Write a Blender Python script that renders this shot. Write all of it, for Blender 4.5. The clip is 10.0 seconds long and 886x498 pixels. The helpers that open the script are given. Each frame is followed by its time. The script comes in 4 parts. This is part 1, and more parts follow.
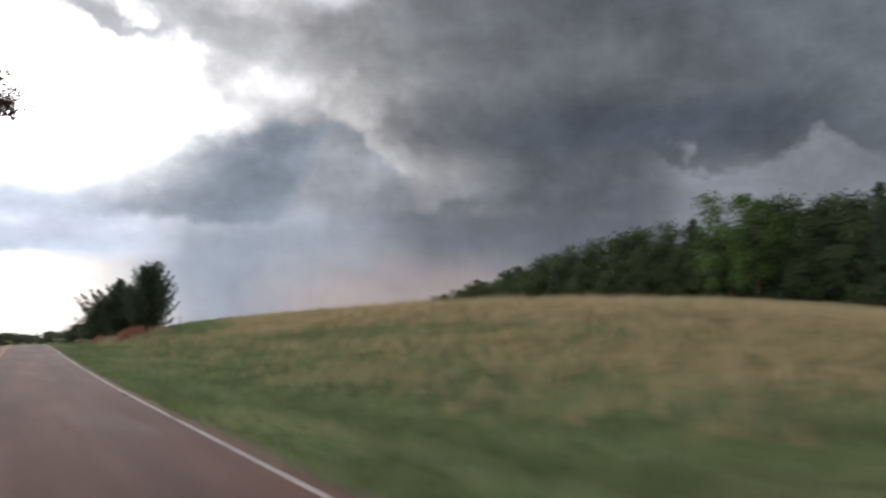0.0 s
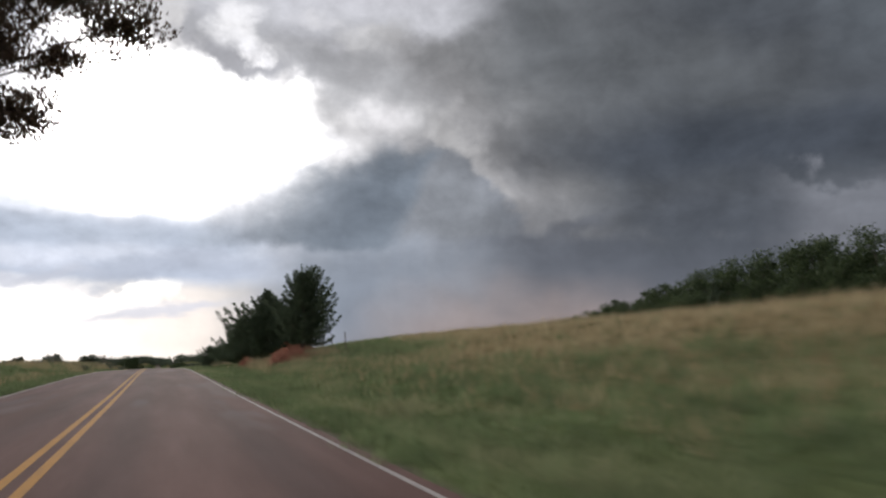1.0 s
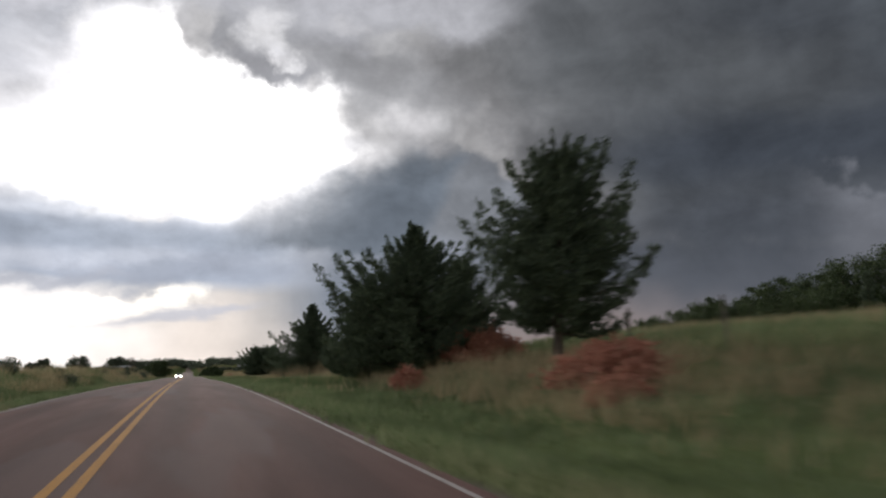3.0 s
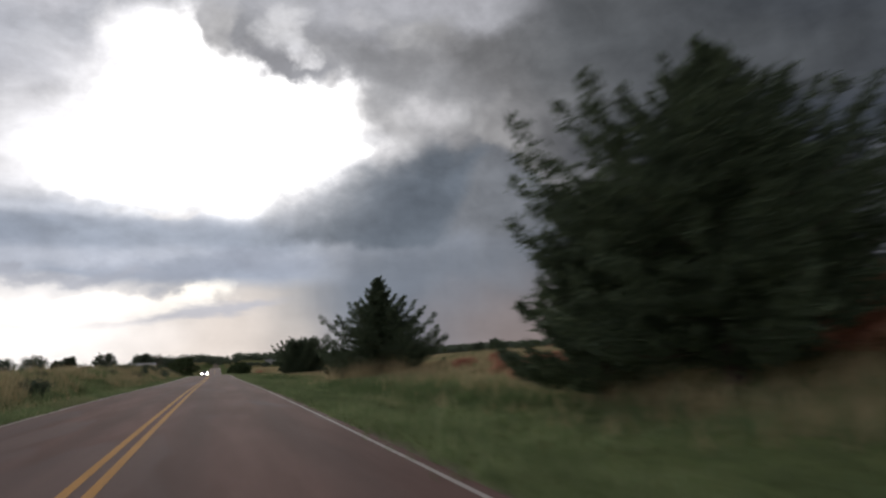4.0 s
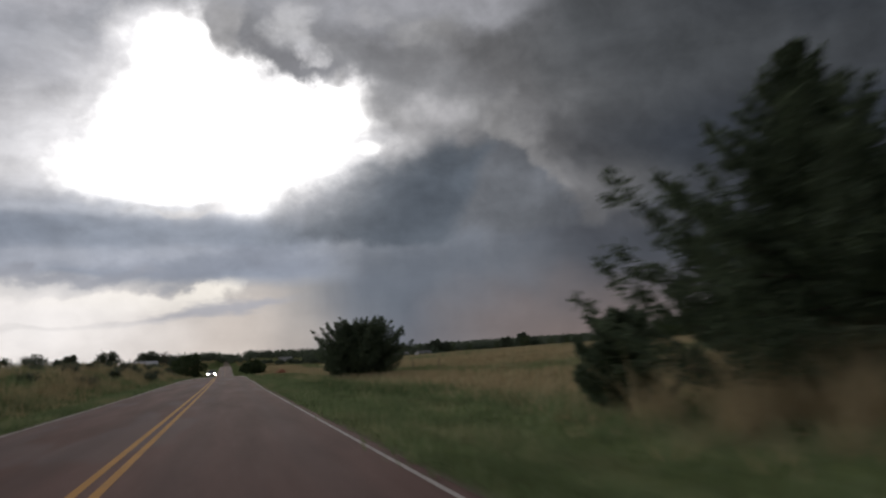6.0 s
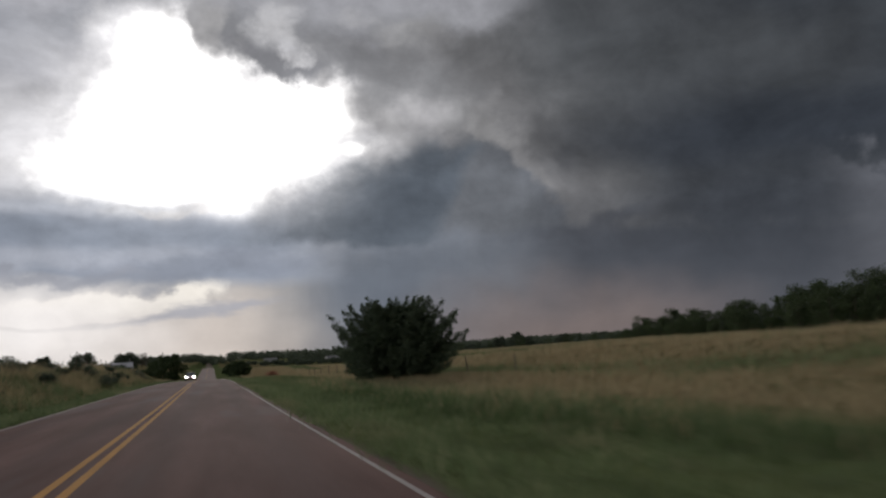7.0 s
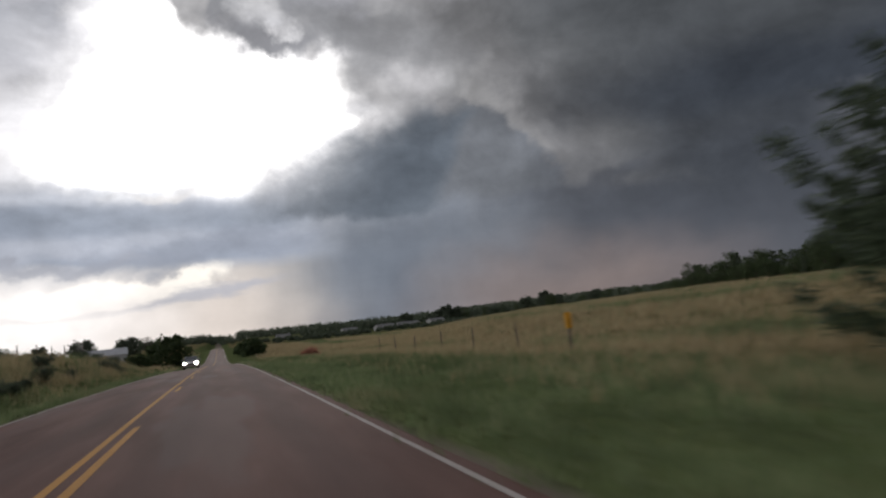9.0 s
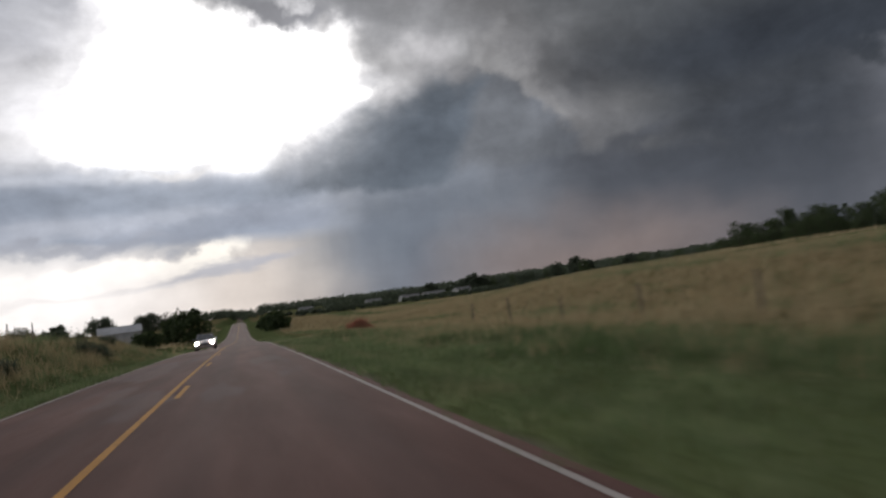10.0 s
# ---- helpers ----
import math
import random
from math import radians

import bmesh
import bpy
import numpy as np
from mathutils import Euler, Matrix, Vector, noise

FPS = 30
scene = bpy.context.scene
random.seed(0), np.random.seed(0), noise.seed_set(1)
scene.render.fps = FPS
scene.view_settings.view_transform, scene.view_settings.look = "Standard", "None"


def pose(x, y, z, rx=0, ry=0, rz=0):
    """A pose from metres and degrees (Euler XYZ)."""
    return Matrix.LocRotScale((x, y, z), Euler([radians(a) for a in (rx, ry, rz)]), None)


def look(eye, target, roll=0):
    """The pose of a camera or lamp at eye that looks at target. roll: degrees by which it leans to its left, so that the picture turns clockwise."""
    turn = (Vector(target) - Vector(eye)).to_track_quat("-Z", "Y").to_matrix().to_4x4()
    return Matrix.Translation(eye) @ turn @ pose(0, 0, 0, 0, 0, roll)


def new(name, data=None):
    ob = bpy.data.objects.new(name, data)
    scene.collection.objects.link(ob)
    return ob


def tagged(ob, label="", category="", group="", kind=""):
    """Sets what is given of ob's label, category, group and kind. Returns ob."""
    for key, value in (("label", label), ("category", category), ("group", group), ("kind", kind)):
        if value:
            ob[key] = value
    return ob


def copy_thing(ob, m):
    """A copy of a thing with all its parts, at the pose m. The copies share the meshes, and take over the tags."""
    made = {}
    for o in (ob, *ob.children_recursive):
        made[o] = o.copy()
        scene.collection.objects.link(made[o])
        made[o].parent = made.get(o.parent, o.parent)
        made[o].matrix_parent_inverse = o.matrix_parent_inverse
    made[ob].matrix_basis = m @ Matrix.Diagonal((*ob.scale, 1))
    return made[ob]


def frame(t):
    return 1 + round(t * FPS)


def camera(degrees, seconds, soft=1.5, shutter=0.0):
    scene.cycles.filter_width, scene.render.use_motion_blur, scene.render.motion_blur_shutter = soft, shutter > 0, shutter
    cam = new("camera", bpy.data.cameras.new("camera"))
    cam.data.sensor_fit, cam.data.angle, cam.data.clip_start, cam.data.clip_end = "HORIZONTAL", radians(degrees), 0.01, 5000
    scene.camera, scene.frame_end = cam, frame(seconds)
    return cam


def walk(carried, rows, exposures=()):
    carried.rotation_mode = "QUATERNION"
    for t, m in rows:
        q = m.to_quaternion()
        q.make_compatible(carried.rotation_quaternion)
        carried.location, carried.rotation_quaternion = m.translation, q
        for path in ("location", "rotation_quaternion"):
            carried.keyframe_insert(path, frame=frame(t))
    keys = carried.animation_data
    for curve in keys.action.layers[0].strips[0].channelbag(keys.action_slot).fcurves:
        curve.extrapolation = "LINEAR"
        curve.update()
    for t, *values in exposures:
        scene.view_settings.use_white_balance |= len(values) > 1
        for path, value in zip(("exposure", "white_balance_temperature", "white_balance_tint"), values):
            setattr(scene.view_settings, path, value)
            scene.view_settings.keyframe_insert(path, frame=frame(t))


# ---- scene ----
# camera, carried in a car along a country road; y runs along the road, x to its right side
cam = camera(62.97, 10.0, soft=2.3, shutter=0.5)
PATH = [
    (0.0, 1.53, 0.00, 1.16, 96.07, 2.14, -29.84),
    (0.5, 1.39, 11.31, 1.14, 96.52, 2.61, -24.17),
    (1.0, 1.31, 22.62, 1.17, 98.31, 2.02, -21.20),
    (1.5, 1.22, 33.93, 1.27, 99.11, 0.78, -21.22),
    (2.0, 1.19, 45.24, 1.43, 99.57, 0.68, -21.16),
    (2.5, 1.11, 56.55, 1.62, 99.10, 1.37, -19.11),
    (2.7, 1.12, 61.07, 1.69, 98.92, 1.62, -19.16),
    (3.8, 1.27, 85.95, 1.96, 98.20, 2.40, -17.98),
    (4.0, 1.31, 90.48, 1.98, 98.18, 2.51, -17.18),
    (4.5, 1.39, 101.80, 2.00, 98.20, 2.05, -15.44),
    (5.0, 1.42, 113.11, 1.96, 98.19, 1.84, -15.70),
    (5.5, 1.44, 124.42, 1.89, 98.05, 2.63, -15.89),
    (6.8, 1.59, 153.83, 1.59, 97.98, 2.92, -17.36),
    (7.0, 1.62, 158.35, 1.54, 97.98, 3.07, -17.65),
    (7.5, 1.66, 169.66, 1.42, 97.51, 3.58, -18.14),
    (8.0, 1.66, 180.97, 1.32, 96.45, 4.43, -17.45),
    (8.5, 1.67, 192.28, 1.26, 95.39, 5.29, -17.60),
    (9.0, 1.64, 203.59, 1.20, 95.46, 6.49, -17.15),
    (9.5, 1.57, 214.90, 1.13, 94.96, 7.67, -17.35),
    (10.0, 1.55, 226.21, 1.05, 93.31, 7.71, -15.69),
]
EXPOSURES = [(t, stops, 6420, 10) for t, stops in ((0.0, 1.18), (0.5, 1.05), (1.0, 0.83), (1.5, 0.60), (2.0, 0.56), (2.5, 0.53), (4.0, 0.33), (4.5, 0.14), (5.0, 0.0), (5.5, -0.08), (7.5, -0.07), (8.5, 0.14), (9.0, 0.22), (10.0, 0.20))]
walk(cam, [(t, pose(*p)) for t, *p in PATH], EXPOSURES)

# ---- node helpers ----


class Nodes:
    """Small arithmetic on shader sockets."""

    def __init__(self, tree):
        self.tree = tree
        tree.nodes.clear()

    def node(self, kind):
        return self.tree.nodes.new(kind)

    def put(self, socket, value):
        if isinstance(value, bpy.types.NodeSocket):
            self.tree.links.new(value, socket)
        elif value is not None:
            if hasattr(socket.default_value, "__len__") and not hasattr(value, "__len__"):
                value = (value,) * len(socket.default_value)
            if hasattr(value, "__len__") and len(socket.default_value) == 4 and len(value) == 3:
                value = (*value, 1)
            socket.default_value = value

    def m(self, op, a, b=None, c=None):
        n = self.node("ShaderNodeMath")
        n.operation = op
        for s, val in zip(n.inputs, (a, b, c)):
            self.put(s, val)
        return n.outputs[0]

    def ramp(self, x, lo, hi, a=0.0, b=1.0, smooth=True):
        n = self.node("ShaderNodeMapRange")
        n.interpolation_type = "SMOOTHSTEP" if smooth else "LINEAR"
        for s, val in zip(n.inputs, (x, lo, hi, a, b)):
            self.put(s, val)
        return n.outputs[0]

    def mix(self, fac, a, b, blend="MIX"):
        n = self.node("ShaderNodeMix")
        n.data_type, n.blend_type = "RGBA", blend
        self.put(n.inputs[0], fac)
        self.put(n.inputs[6], a)
        self.put(n.inputs[7], b)
        return n.outputs[2]

    def noise(self, vec, scale, detail=4.0, rough=0.55, distort=0.0):
        n = self.node("ShaderNodeTexNoise")
        self.put(n.inputs["Vector"], vec)
        self.put(n.inputs["Scale"], scale)
        self.put(n.inputs["Detail"], detail)
        self.put(n.inputs["Roughness"], rough)
        self.put(n.inputs["Distortion"], distort)
        return n.outputs

    def scaled(self, vec, x, y, z):
        n = self.node("ShaderNodeVectorMath")
        n.operation = "MULTIPLY"
        self.put(n.inputs[0], vec)
        self.put(n.inputs[1], (x, y, z))
        return n.outputs[0]

    def split(self, vec):
        n = self.node("ShaderNodeSeparateXYZ")
        self.put(n.inputs[0], vec)
        return n.outputs

    def values(self, value, *rows):
        """A colour ramp: rows of position and colour."""
        n = self.node("ShaderNodeValToRGB")
        self.put(n.inputs[0], value)
        e = n.color_ramp.elements
        while len(e) < len(rows):
            e.new(0.5)
        for el, (p, c) in zip(e, rows):
            el.position, el.color = p, (*c, 1)
        return n.outputs[0]


# ---- the storm sky, and the light that comes through its gap ----
SUN_AZ, SUN_EL = 3.0, 18.0


def storm_sky():
    world = bpy.data.worlds.new("storm_sky")
    scene.world = world
    world.use_nodes = True
    N = Nodes(world.node_tree)
    way = N.node("ShaderNodeTexCoord").outputs["Generated"]
    x, y, z = N.split(way)
    az0 = N.m("MULTIPLY", N.m("ARCTAN2", x, y), 57.2958)
    el0 = N.m("MULTIPLY", N.m("ARCSINE", z), 57.2958)

    def warped(scale, amount, detail, rough=0.6, squash=1.0):
        r, g, b = N.split(N.noise(N.scaled(way, 1, 1, squash), scale, detail, rough)[1])
        return (N.m("MULTIPLY_ADD", N.m("SUBTRACT", r, 0.5), amount, az0),
                N.m("MULTIPLY_ADD", N.m("SUBTRACT", g, 0.5), amount / squash, el0))

    calm = warped(8, 6.0, 2)
    smoothed = warped(7, 4.0, 3, 0.5, 1.8)
    puffy = warped(11, 12.0, 5, 0.5)
    ragged = warped(19, 6.5, 5, 0.55)
    slight = warped(15, 2.6, 5, 0.55)
    streaky = warped(7, 12.0, 5, 0.5, 3.0)
    billow = warped(14, 8.0, 6, 0.52, 1.4)
    torn = warped(10, 9.0, 6, 0.55)

    def blob(at, az, el, ra, re, tilt=0.0, soft=0.2):
        c, s = math.cos(radians(tilt)), math.sin(radians(tilt))
        dx, dy = N.m("SUBTRACT", at[0], az), N.m("SUBTRACT", at[1], el)
        u = N.m("MULTIPLY_ADD", dx, c / ra, N.m("MULTIPLY", dy, s / ra))
        w = N.m("MULTIPLY_ADD", dx, -s / re, N.m("MULTIPLY", dy, c / re))
        d = N.m("SQRT", N.m("MULTIPLY_ADD", u, u, N.m("MULTIPLY", w, w)))
        return N.ramp(d, 1 + soft, max(1 - soft, 0), 0, 1)

    def depth(at, az, el, ra, re, tilt=0.0):
        """How deep inside an oval: 1 in its middle, 0 at its rim, below 0 outside."""
        c, s = math.cos(radians(tilt)), math.sin(radians(tilt))
        dx, dy = N.m("SUBTRACT", at[0], az), N.m("SUBTRACT", at[1], el)
        u = N.m("MULTIPLY_ADD", dx, c / ra, N.m("MULTIPLY", dy, s / ra))
        w = N.m("MULTIPLY_ADD", dx, -s / re, N.m("MULTIPLY", dy, c / re))
        return N.m("SUBTRACT", 1.0, N.m("SQRT", N.m("MULTIPLY_ADD", u, u, N.m("MULTIPLY", w, w))))

    def side(at, az, el, angle, soft):
        """The half of the sky on the side that the angle points to (0: towards larger azimuth, 90: up)."""
        c, s = math.cos(radians(angle)), math.sin(radians(angle))
        d = N.m("MULTIPLY_ADD", N.m("SUBTRACT", at[0], az), c, N.m("MULTIPLY", N.m("SUBTRACT", at[1], el), s))
        return N.ramp(d, -soft, soft, 0, 1)

    def both(*masks):
        out = masks[0]
        for k in masks[1:]:
            out = N.m("MULTIPLY", out, k)
        return out

    def either(*masks):
        out = masks[0]
        for k in masks[1:]:
            out = N.m("MAXIMUM", out, k)
        return out

    fine = N.noise(way, 26, 7, 0.6)[0]
    broad = N.noise(N.scaled(way, 1, 1, 1.6), 9, 6, 0.6, 0.6)[0]
    bands = N.noise(N.scaled(way, 1, 1, 5), 6, 5, 0.55)[0]
    fluff = N.noise(way, 16, 7, 0.58, 0.3)[0]

    def puffs(scale, soft=0.35):
        """Rounded heads of cloud, 1 on their crowns and 0 in the creases between them."""
        v = N.node("ShaderNodeTexVoronoi")
        v.feature = "SMOOTH_F1"
        shift = N.node("ShaderNodeVectorMath")
        shift.operation = "MULTIPLY_ADD"
        N.put(shift.inputs[0], N.noise(way, scale * 0.9, 4, 0.55)[1])
        N.put(shift.inputs[1], (1.1 / scale,) * 3)
        N.put(shift.inputs[2], way)
        N.put(v.inputs["Vector"], shift.outputs[0])
        N.put(v.inputs["Scale"], scale)
        N.put(v.inputs["Smoothness"], soft)
        return N.ramp(v.outputs["Distance"], 0.62, 0.12)

    heads = N.m("ADD", N.m("MULTIPLY", puffs(12), 0.7), N.m("MULTIPLY", puffs(28), 0.3))

    def over(mask, colour, amount=1.0):
        return N.mix(mask if amount == 1 else N.m("MULTIPLY", mask, amount), sky, colour)

    # clear sky above the storm, hardly seen
    air = N.node("ShaderNodeTexSky")
    air.sky_type, air.sun_disc = "NISHITA", False
    air.sun_elevation, air.sun_rotation = radians(SUN_EL), radians(SUN_AZ)
    base = N.mix(0.93, N.mix(1.0, air.outputs[0], (0.06, 0.06, 0.06), "MULTIPLY"), (0.30, 0.32, 0.365))
    sky = N.mix(side(calm, 16.5, 5, 0, 16.5), base, (0.084, 0.090, 0.106))
    # unseen cloud overhead and behind, added pale to brighten trees and grass facing it
    sky = over(N.ramp(y, 0.15, -0.45, 0, 1), (0.70, 0.71, 0.73))
    sky = over(N.ramp(z, 0.5, 0.85, 0, 1), (0.34, 0.35, 0.37))
    # rain curtain beside the bright strip, with low light under the storm
    sky = over(both(side(calm, 6.5, 0, 0, 6.0), side(calm, 0, 10, -90, 4), side(calm, 21, 0, 180, 9)), (0.158, 0.178, 0.212))
    falling = N.noise(N.scaled(way, 1, 1, 0.12), 34, 3, 0.5)[0]
    sky = over(both(blob(calm, 16, 4.0, 10, 5.5, 0, 0.7), N.ramp(falling, 0.36, 0.68)), (0.128, 0.145, 0.178), 0.28)
    sky = over(blob(calm, 27, 1.0, 10.0, 3.0, 0, 0.95), (0.225, 0.178, 0.165), 0.8)
    # bright strip near the horizon
    sky = over(both(side(calm, 4.8, 0, 180, 5.5), side(calm, 0, 4.5, -90, 2.5)), (0.67, 0.595, 0.54))
    sky = over(both(side(billow, 0, 5.8, -85, 0.35), side(ragged, 0.8, 5.2, 150, 0.9), side(streaky, 0, 4.0, 90, 0.8)), (0.93, 0.87, 0.785))
    sky = over(blob(calm, -14, 3, 8, 3.5, 0, 0.9), (0.97, 0.92, 0.89))
    sky = over(both(blob(streaky, -0.6, 3.75, 6.6, 0.40, 3, 0.6), side(calm, 4.5, 0, 180, 2.5)), (0.42, 0.42, 0.46), 0.85)
    sky = over(blob(streaky, -13, 3.0, 6.0, 0.22, 2, 0.8), (0.80, 0.76, 0.74), 0.6)
    # grey banks up on the left, with paler seams
    sky = over(both(side(puffy, -8.0, 18, 156, 3.5), side(calm, 0, 13, 90, 2.5)), (0.46, 0.46, 0.495))
    sky = over(blob(billow, -15, 20.8, 8, 2.6, 10, 0.9), (0.315, 0.325, 0.365), 0.85)
    sky = over(blob(billow, -9.5, 23.8, 5.5, 1.4, 20, 0.9), (0.36, 0.37, 0.405), 0.8)
    sky = over(blob(billow, -14.5, 15.9, 6, 1.0, 12, 0.8), (0.38, 0.385, 0.42), 0.75)
    sky = over(blob(streaky, -14, 13.6, 7, 0.8, 6, 0.8), (0.66, 0.64, 0.65), 0.7)
    # glow round the gap, then the gap itself, brightest in its middle
    sky = over(blob(puffy, 13.4, 18.6, 6.4, 3.6, 30, 0.7), (0.44, 0.43, 0.435), 0.9)
    sky = over(blob(calm, 1.0, 17.0, 15, 7.2, 8, 0.7), (0.72, 0.70, 0.71), 0.85)
    sky = over(blob(streaky, -9.8, 15.4, 6.0, 3.4, 14, 0.9), (0.86, 0.84, 0.85), 0.75)
    gap = either(depth(torn, 1.4, 16.5, 11.2, 5.2, 6), depth(torn, -1.6, 20.0, 5.6, 6.6, 14), depth(torn, -4.2, 17.0, 7.0, 5.4, 34),
                 depth(torn, -3.4, 14.2, 9.0, 2.8, -3), depth(torn, 8.2, 18.0, 5.8, 3.6, 24))
    gap = N.m("ADD", gap, N.m("MULTIPLY", N.m("SUBTRACT", fluff, 0.5), 0.55))
    sky = over(N.ramp(gap, -0.52, 0.10, 0, 1), (0.86, 0.84, 0.85), 0.92)
    sky = over(N.ramp(gap, -0.10, 0.55, 0, 1), (2.4, 2.33, 2.27))
    sky = over(blob(billow, 12.6, 17.2, 3.6, 0.8, 10, 0.8), (0.58, 0.575, 0.60), 0.75)
    # blue-grey band below the gap
    sky = over(both(side(smoothed, 0, 11.3, -93, 2.0), side(smoothed, 0, 6.0, 87, 0.5), side(calm, 8, 8, 180, 4)), (0.305, 0.335, 0.40))
    sky = over(blob(billow, -2, 12.0, 6, 0.35, 3, 0.8), (0.80, 0.76, 0.73), 0.55)
    sky = over(blob(streaky, -10, 7.6, 11, 0.7, 3, 0.7), (0.44, 0.46, 0.52), 0.8)
    sky = over(blob(streaky, -12, 11.2, 8, 0.5, 3, 0.8), (0.50, 0.52, 0.575), 0.7)
    sky = over(blob(smoothed, -8, 9.5, 16, 1.0, -2, 0.8), (0.232, 0.262, 0.318), 0.85)
    sky = over(blob(billow, -1, 7.0, 9, 0.9, 4, 0.7), (0.262, 0.285, 0.342), 0.8)
    sky = over(blob(billow, -11, 6.4, 5, 0.5, 2, 0.8), (0.33, 0.34, 0.385), 0.7)
    # dark mass in the middle with its flat base and a notch at its end
    hang = both(side(billow, 8.6, 13.2, -64, 3.0), side(billow, 15, 15.6, -84, 1.8), side(slight, 18.6, 11.0, 150, 0.9), side(slight, 10, 8.7, 86, 0.5), side(calm, 2.5, 10, 0, 6))
    rear = both(blob(slight, 21.8, 12.2, 6.8, 4.4, -40, 0.6), side(slight, 24, 8.9, 88, 0.5))
    sky = over(rear, (0.148, 0.157, 0.174), 0.95)
    sky = over(hang, (0.130, 0.150, 0.178), 0.97)
    sky = over(both(hang, blob(slight, 14.0, 10.9, 5.6, 2.8, 25, 0.9)), (0.100, 0.117, 0.142), 0.9)
    sky = over(both(hang, blob(billow, 7.5, 12.6, 3.6, 1.0, 28, 0.9)), (0.23, 0.245, 0.285), 0.7)
    sky = over(both(blob(calm, 3.0, 15.6, 13.5, 6.2, 6, 0.75), N.ramp(az0, 16, 8)), (0.80, 0.79, 0.80), 0.14)
    # the pale billowing flank, brightest towards the gap: a level edge at first, then a slope down to the base
    pale = N.mix(N.ramp(az0, 11, 21), (0.47, 0.46, 0.465), (0.275, 0.272, 0.278))
    pale = N.mix(N.ramp(az0, 20, 29), pale, (0.165, 0.164, 0.170))
    level = both(side(billow, 15, 16.4, 95, 1.9), side(puffy, 11.5, 18, 4, 3.0))
    under = both(side(billow, 23.4, 14.6, 48, 0.9), side(puffy, 12, 9.0, 78, 0.8))
    flank = both(either(under, level, side(puffy, 11, 21.5, 75, 1.0)), side(slight, 26, 9.1, 86, 0.7))
    sky = over(flank, pale)
    lump = N.ramp(N.noise(N.scaled(way, 1, 1, 0.8), 22, 5, 0.5, 0.4)[0], 0.40, 0.66)
    sky = N.mix(both(flank, lump, N.ramp(az0, 33, 26, 0, 0.55)), sky, N.mix(1.0, sky, (0.70, 0.705, 0.72), "MULTIPLY"))
    sky = over(both(blob(billow, 22.6, 16.6, 1.3, 3.2, 16, 0.8), flank), (0.31, 0.305, 0.308), 0.8)
    sky = over(both(blob(billow, 25.6, 13.0, 0.9, 2.4, 40, 0.8), flank), (0.225, 0.222, 0.226), 0.8)
    sky = over(both(blob(billow, 17.0, 19.0, 1.3, 3.0, 28, 0.8), flank), (0.40, 0.39, 0.40), 0.7)
    sky = over(both(flank, side(puffy, 25.2, 17.2, 44, 2.2)), (0.185, 0.184, 0.190), 0.9)
    sky = over(both(flank, side(puffy, 27.0, 19.9, 42, 3.2)), (0.138, 0.140, 0.146))
    crown = both(either(flank, side(puffy, 9, 19.5, 60, 2.0)), N.ramp(az0, 36, 27), N.ramp(el0, 8.5, 11.5))
    sky = N.mix(crown, sky, N.mix(1.0, sky, N.ramp(heads, 0.1, 0.8, 0.84, 1.24, False), "MULTIPLY"))
    # cloud hanging in from above, torn along its lower edge
    sky = over(both(side(billow, 1.6, 24, 8, 0.8), side(billow, 5, 24.0, 96, 0.8)), (0.245, 0.246, 0.26))
    sky = over(blob(ragged, 5.8, 22.9, 5.0, 1.25, -9, 0.5), (0.25, 0.25, 0.266))
    sky = over(blob(ragged, 11.4, 23.4, 3.4, 1.5, -24, 0.6), (0.24, 0.24, 0.255), 0.85)
    sky = over(blob(billow, 5.4, 25.9, 1.5, 1.9, 10, 0.7), (0.66, 0.65, 0.66), 0.85)
    sky = over(blob(ragged, 7.4, 23.2, 0.8, 0.5, 10, 0.8), (0.62, 0.61, 0.62), 0.8)
    sky = over(blob(puffy, 10.4, 24.8, 2.2, 0.9, 10, 0.7), (0.50, 0.49, 0.50), 0.75)
    sky = over(blob(billow, 14.4, 22.4, 6.0, 2.0, -14, 0.6), (0.205, 0.206, 0.215), 0.85)
    sky = over(blob(billow, 13.0, 20.6, 1.8, 1.6, 60, 0.7), (0.24, 0.24, 0.25), 0.7)
    sky = over(side(billow, -8, 26.8, 87, 1.6), (0.35, 0.35, 0.375))
    # the storm's dark body
    body = both(side(calm, 31.0, 14, 24, 5.0), side(ragged, 30, 8.4, 84, 1.4))
    sky = over(body, N.mix(N.ramp(az0, 30, 46), (0.082, 0.087, 0.094), (0.045, 0.050, 0.058)))
    sky = over(both(blob(streaky, 46, 14.5, 20, 2.3, -3, 0.8), side(calm, 27, 15, 0, 4)), (0.036, 0.042, 0.053), 0.9)
    sky = over(blob(streaky, 41, 20.5, 9, 2.2, -12, 0.8), (0.064, 0.069, 0.075), 0.8)
    sky = over(blob(calm, 44, 7.5, 14, 3.4, -6, 0.8), (0.052, 0.058, 0.070), 0.8)
    sky = over(blob(billow, 30.5, 9.3, 3.0, 0.7, 8, 0.8), (0.074, 0.079, 0.092), 0.8)
    sky = over(both(side(puffy, 52, 11.8, -96, 0.6), side(calm, 47, 10, 0, 3)), (0.120, 0.125, 0.143), 0.8)
    sky = over(blob(streaky, 60, 9.5, 8, 1.3, -5, 0.7), (0.095, 0.10, 0.115), 0.7)
    sky = over(side(calm, 56, 18, 40, 3.5), (0.068, 0.077, 0.088), 0.85)
    # grain of the clouds
    shade = N.m("ADD", N.m("MULTIPLY", fine, 0.40), N.m("ADD", N.m("MULTIPLY", broad, 0.65), N.m("MULTIPLY", bands, 0.30)))
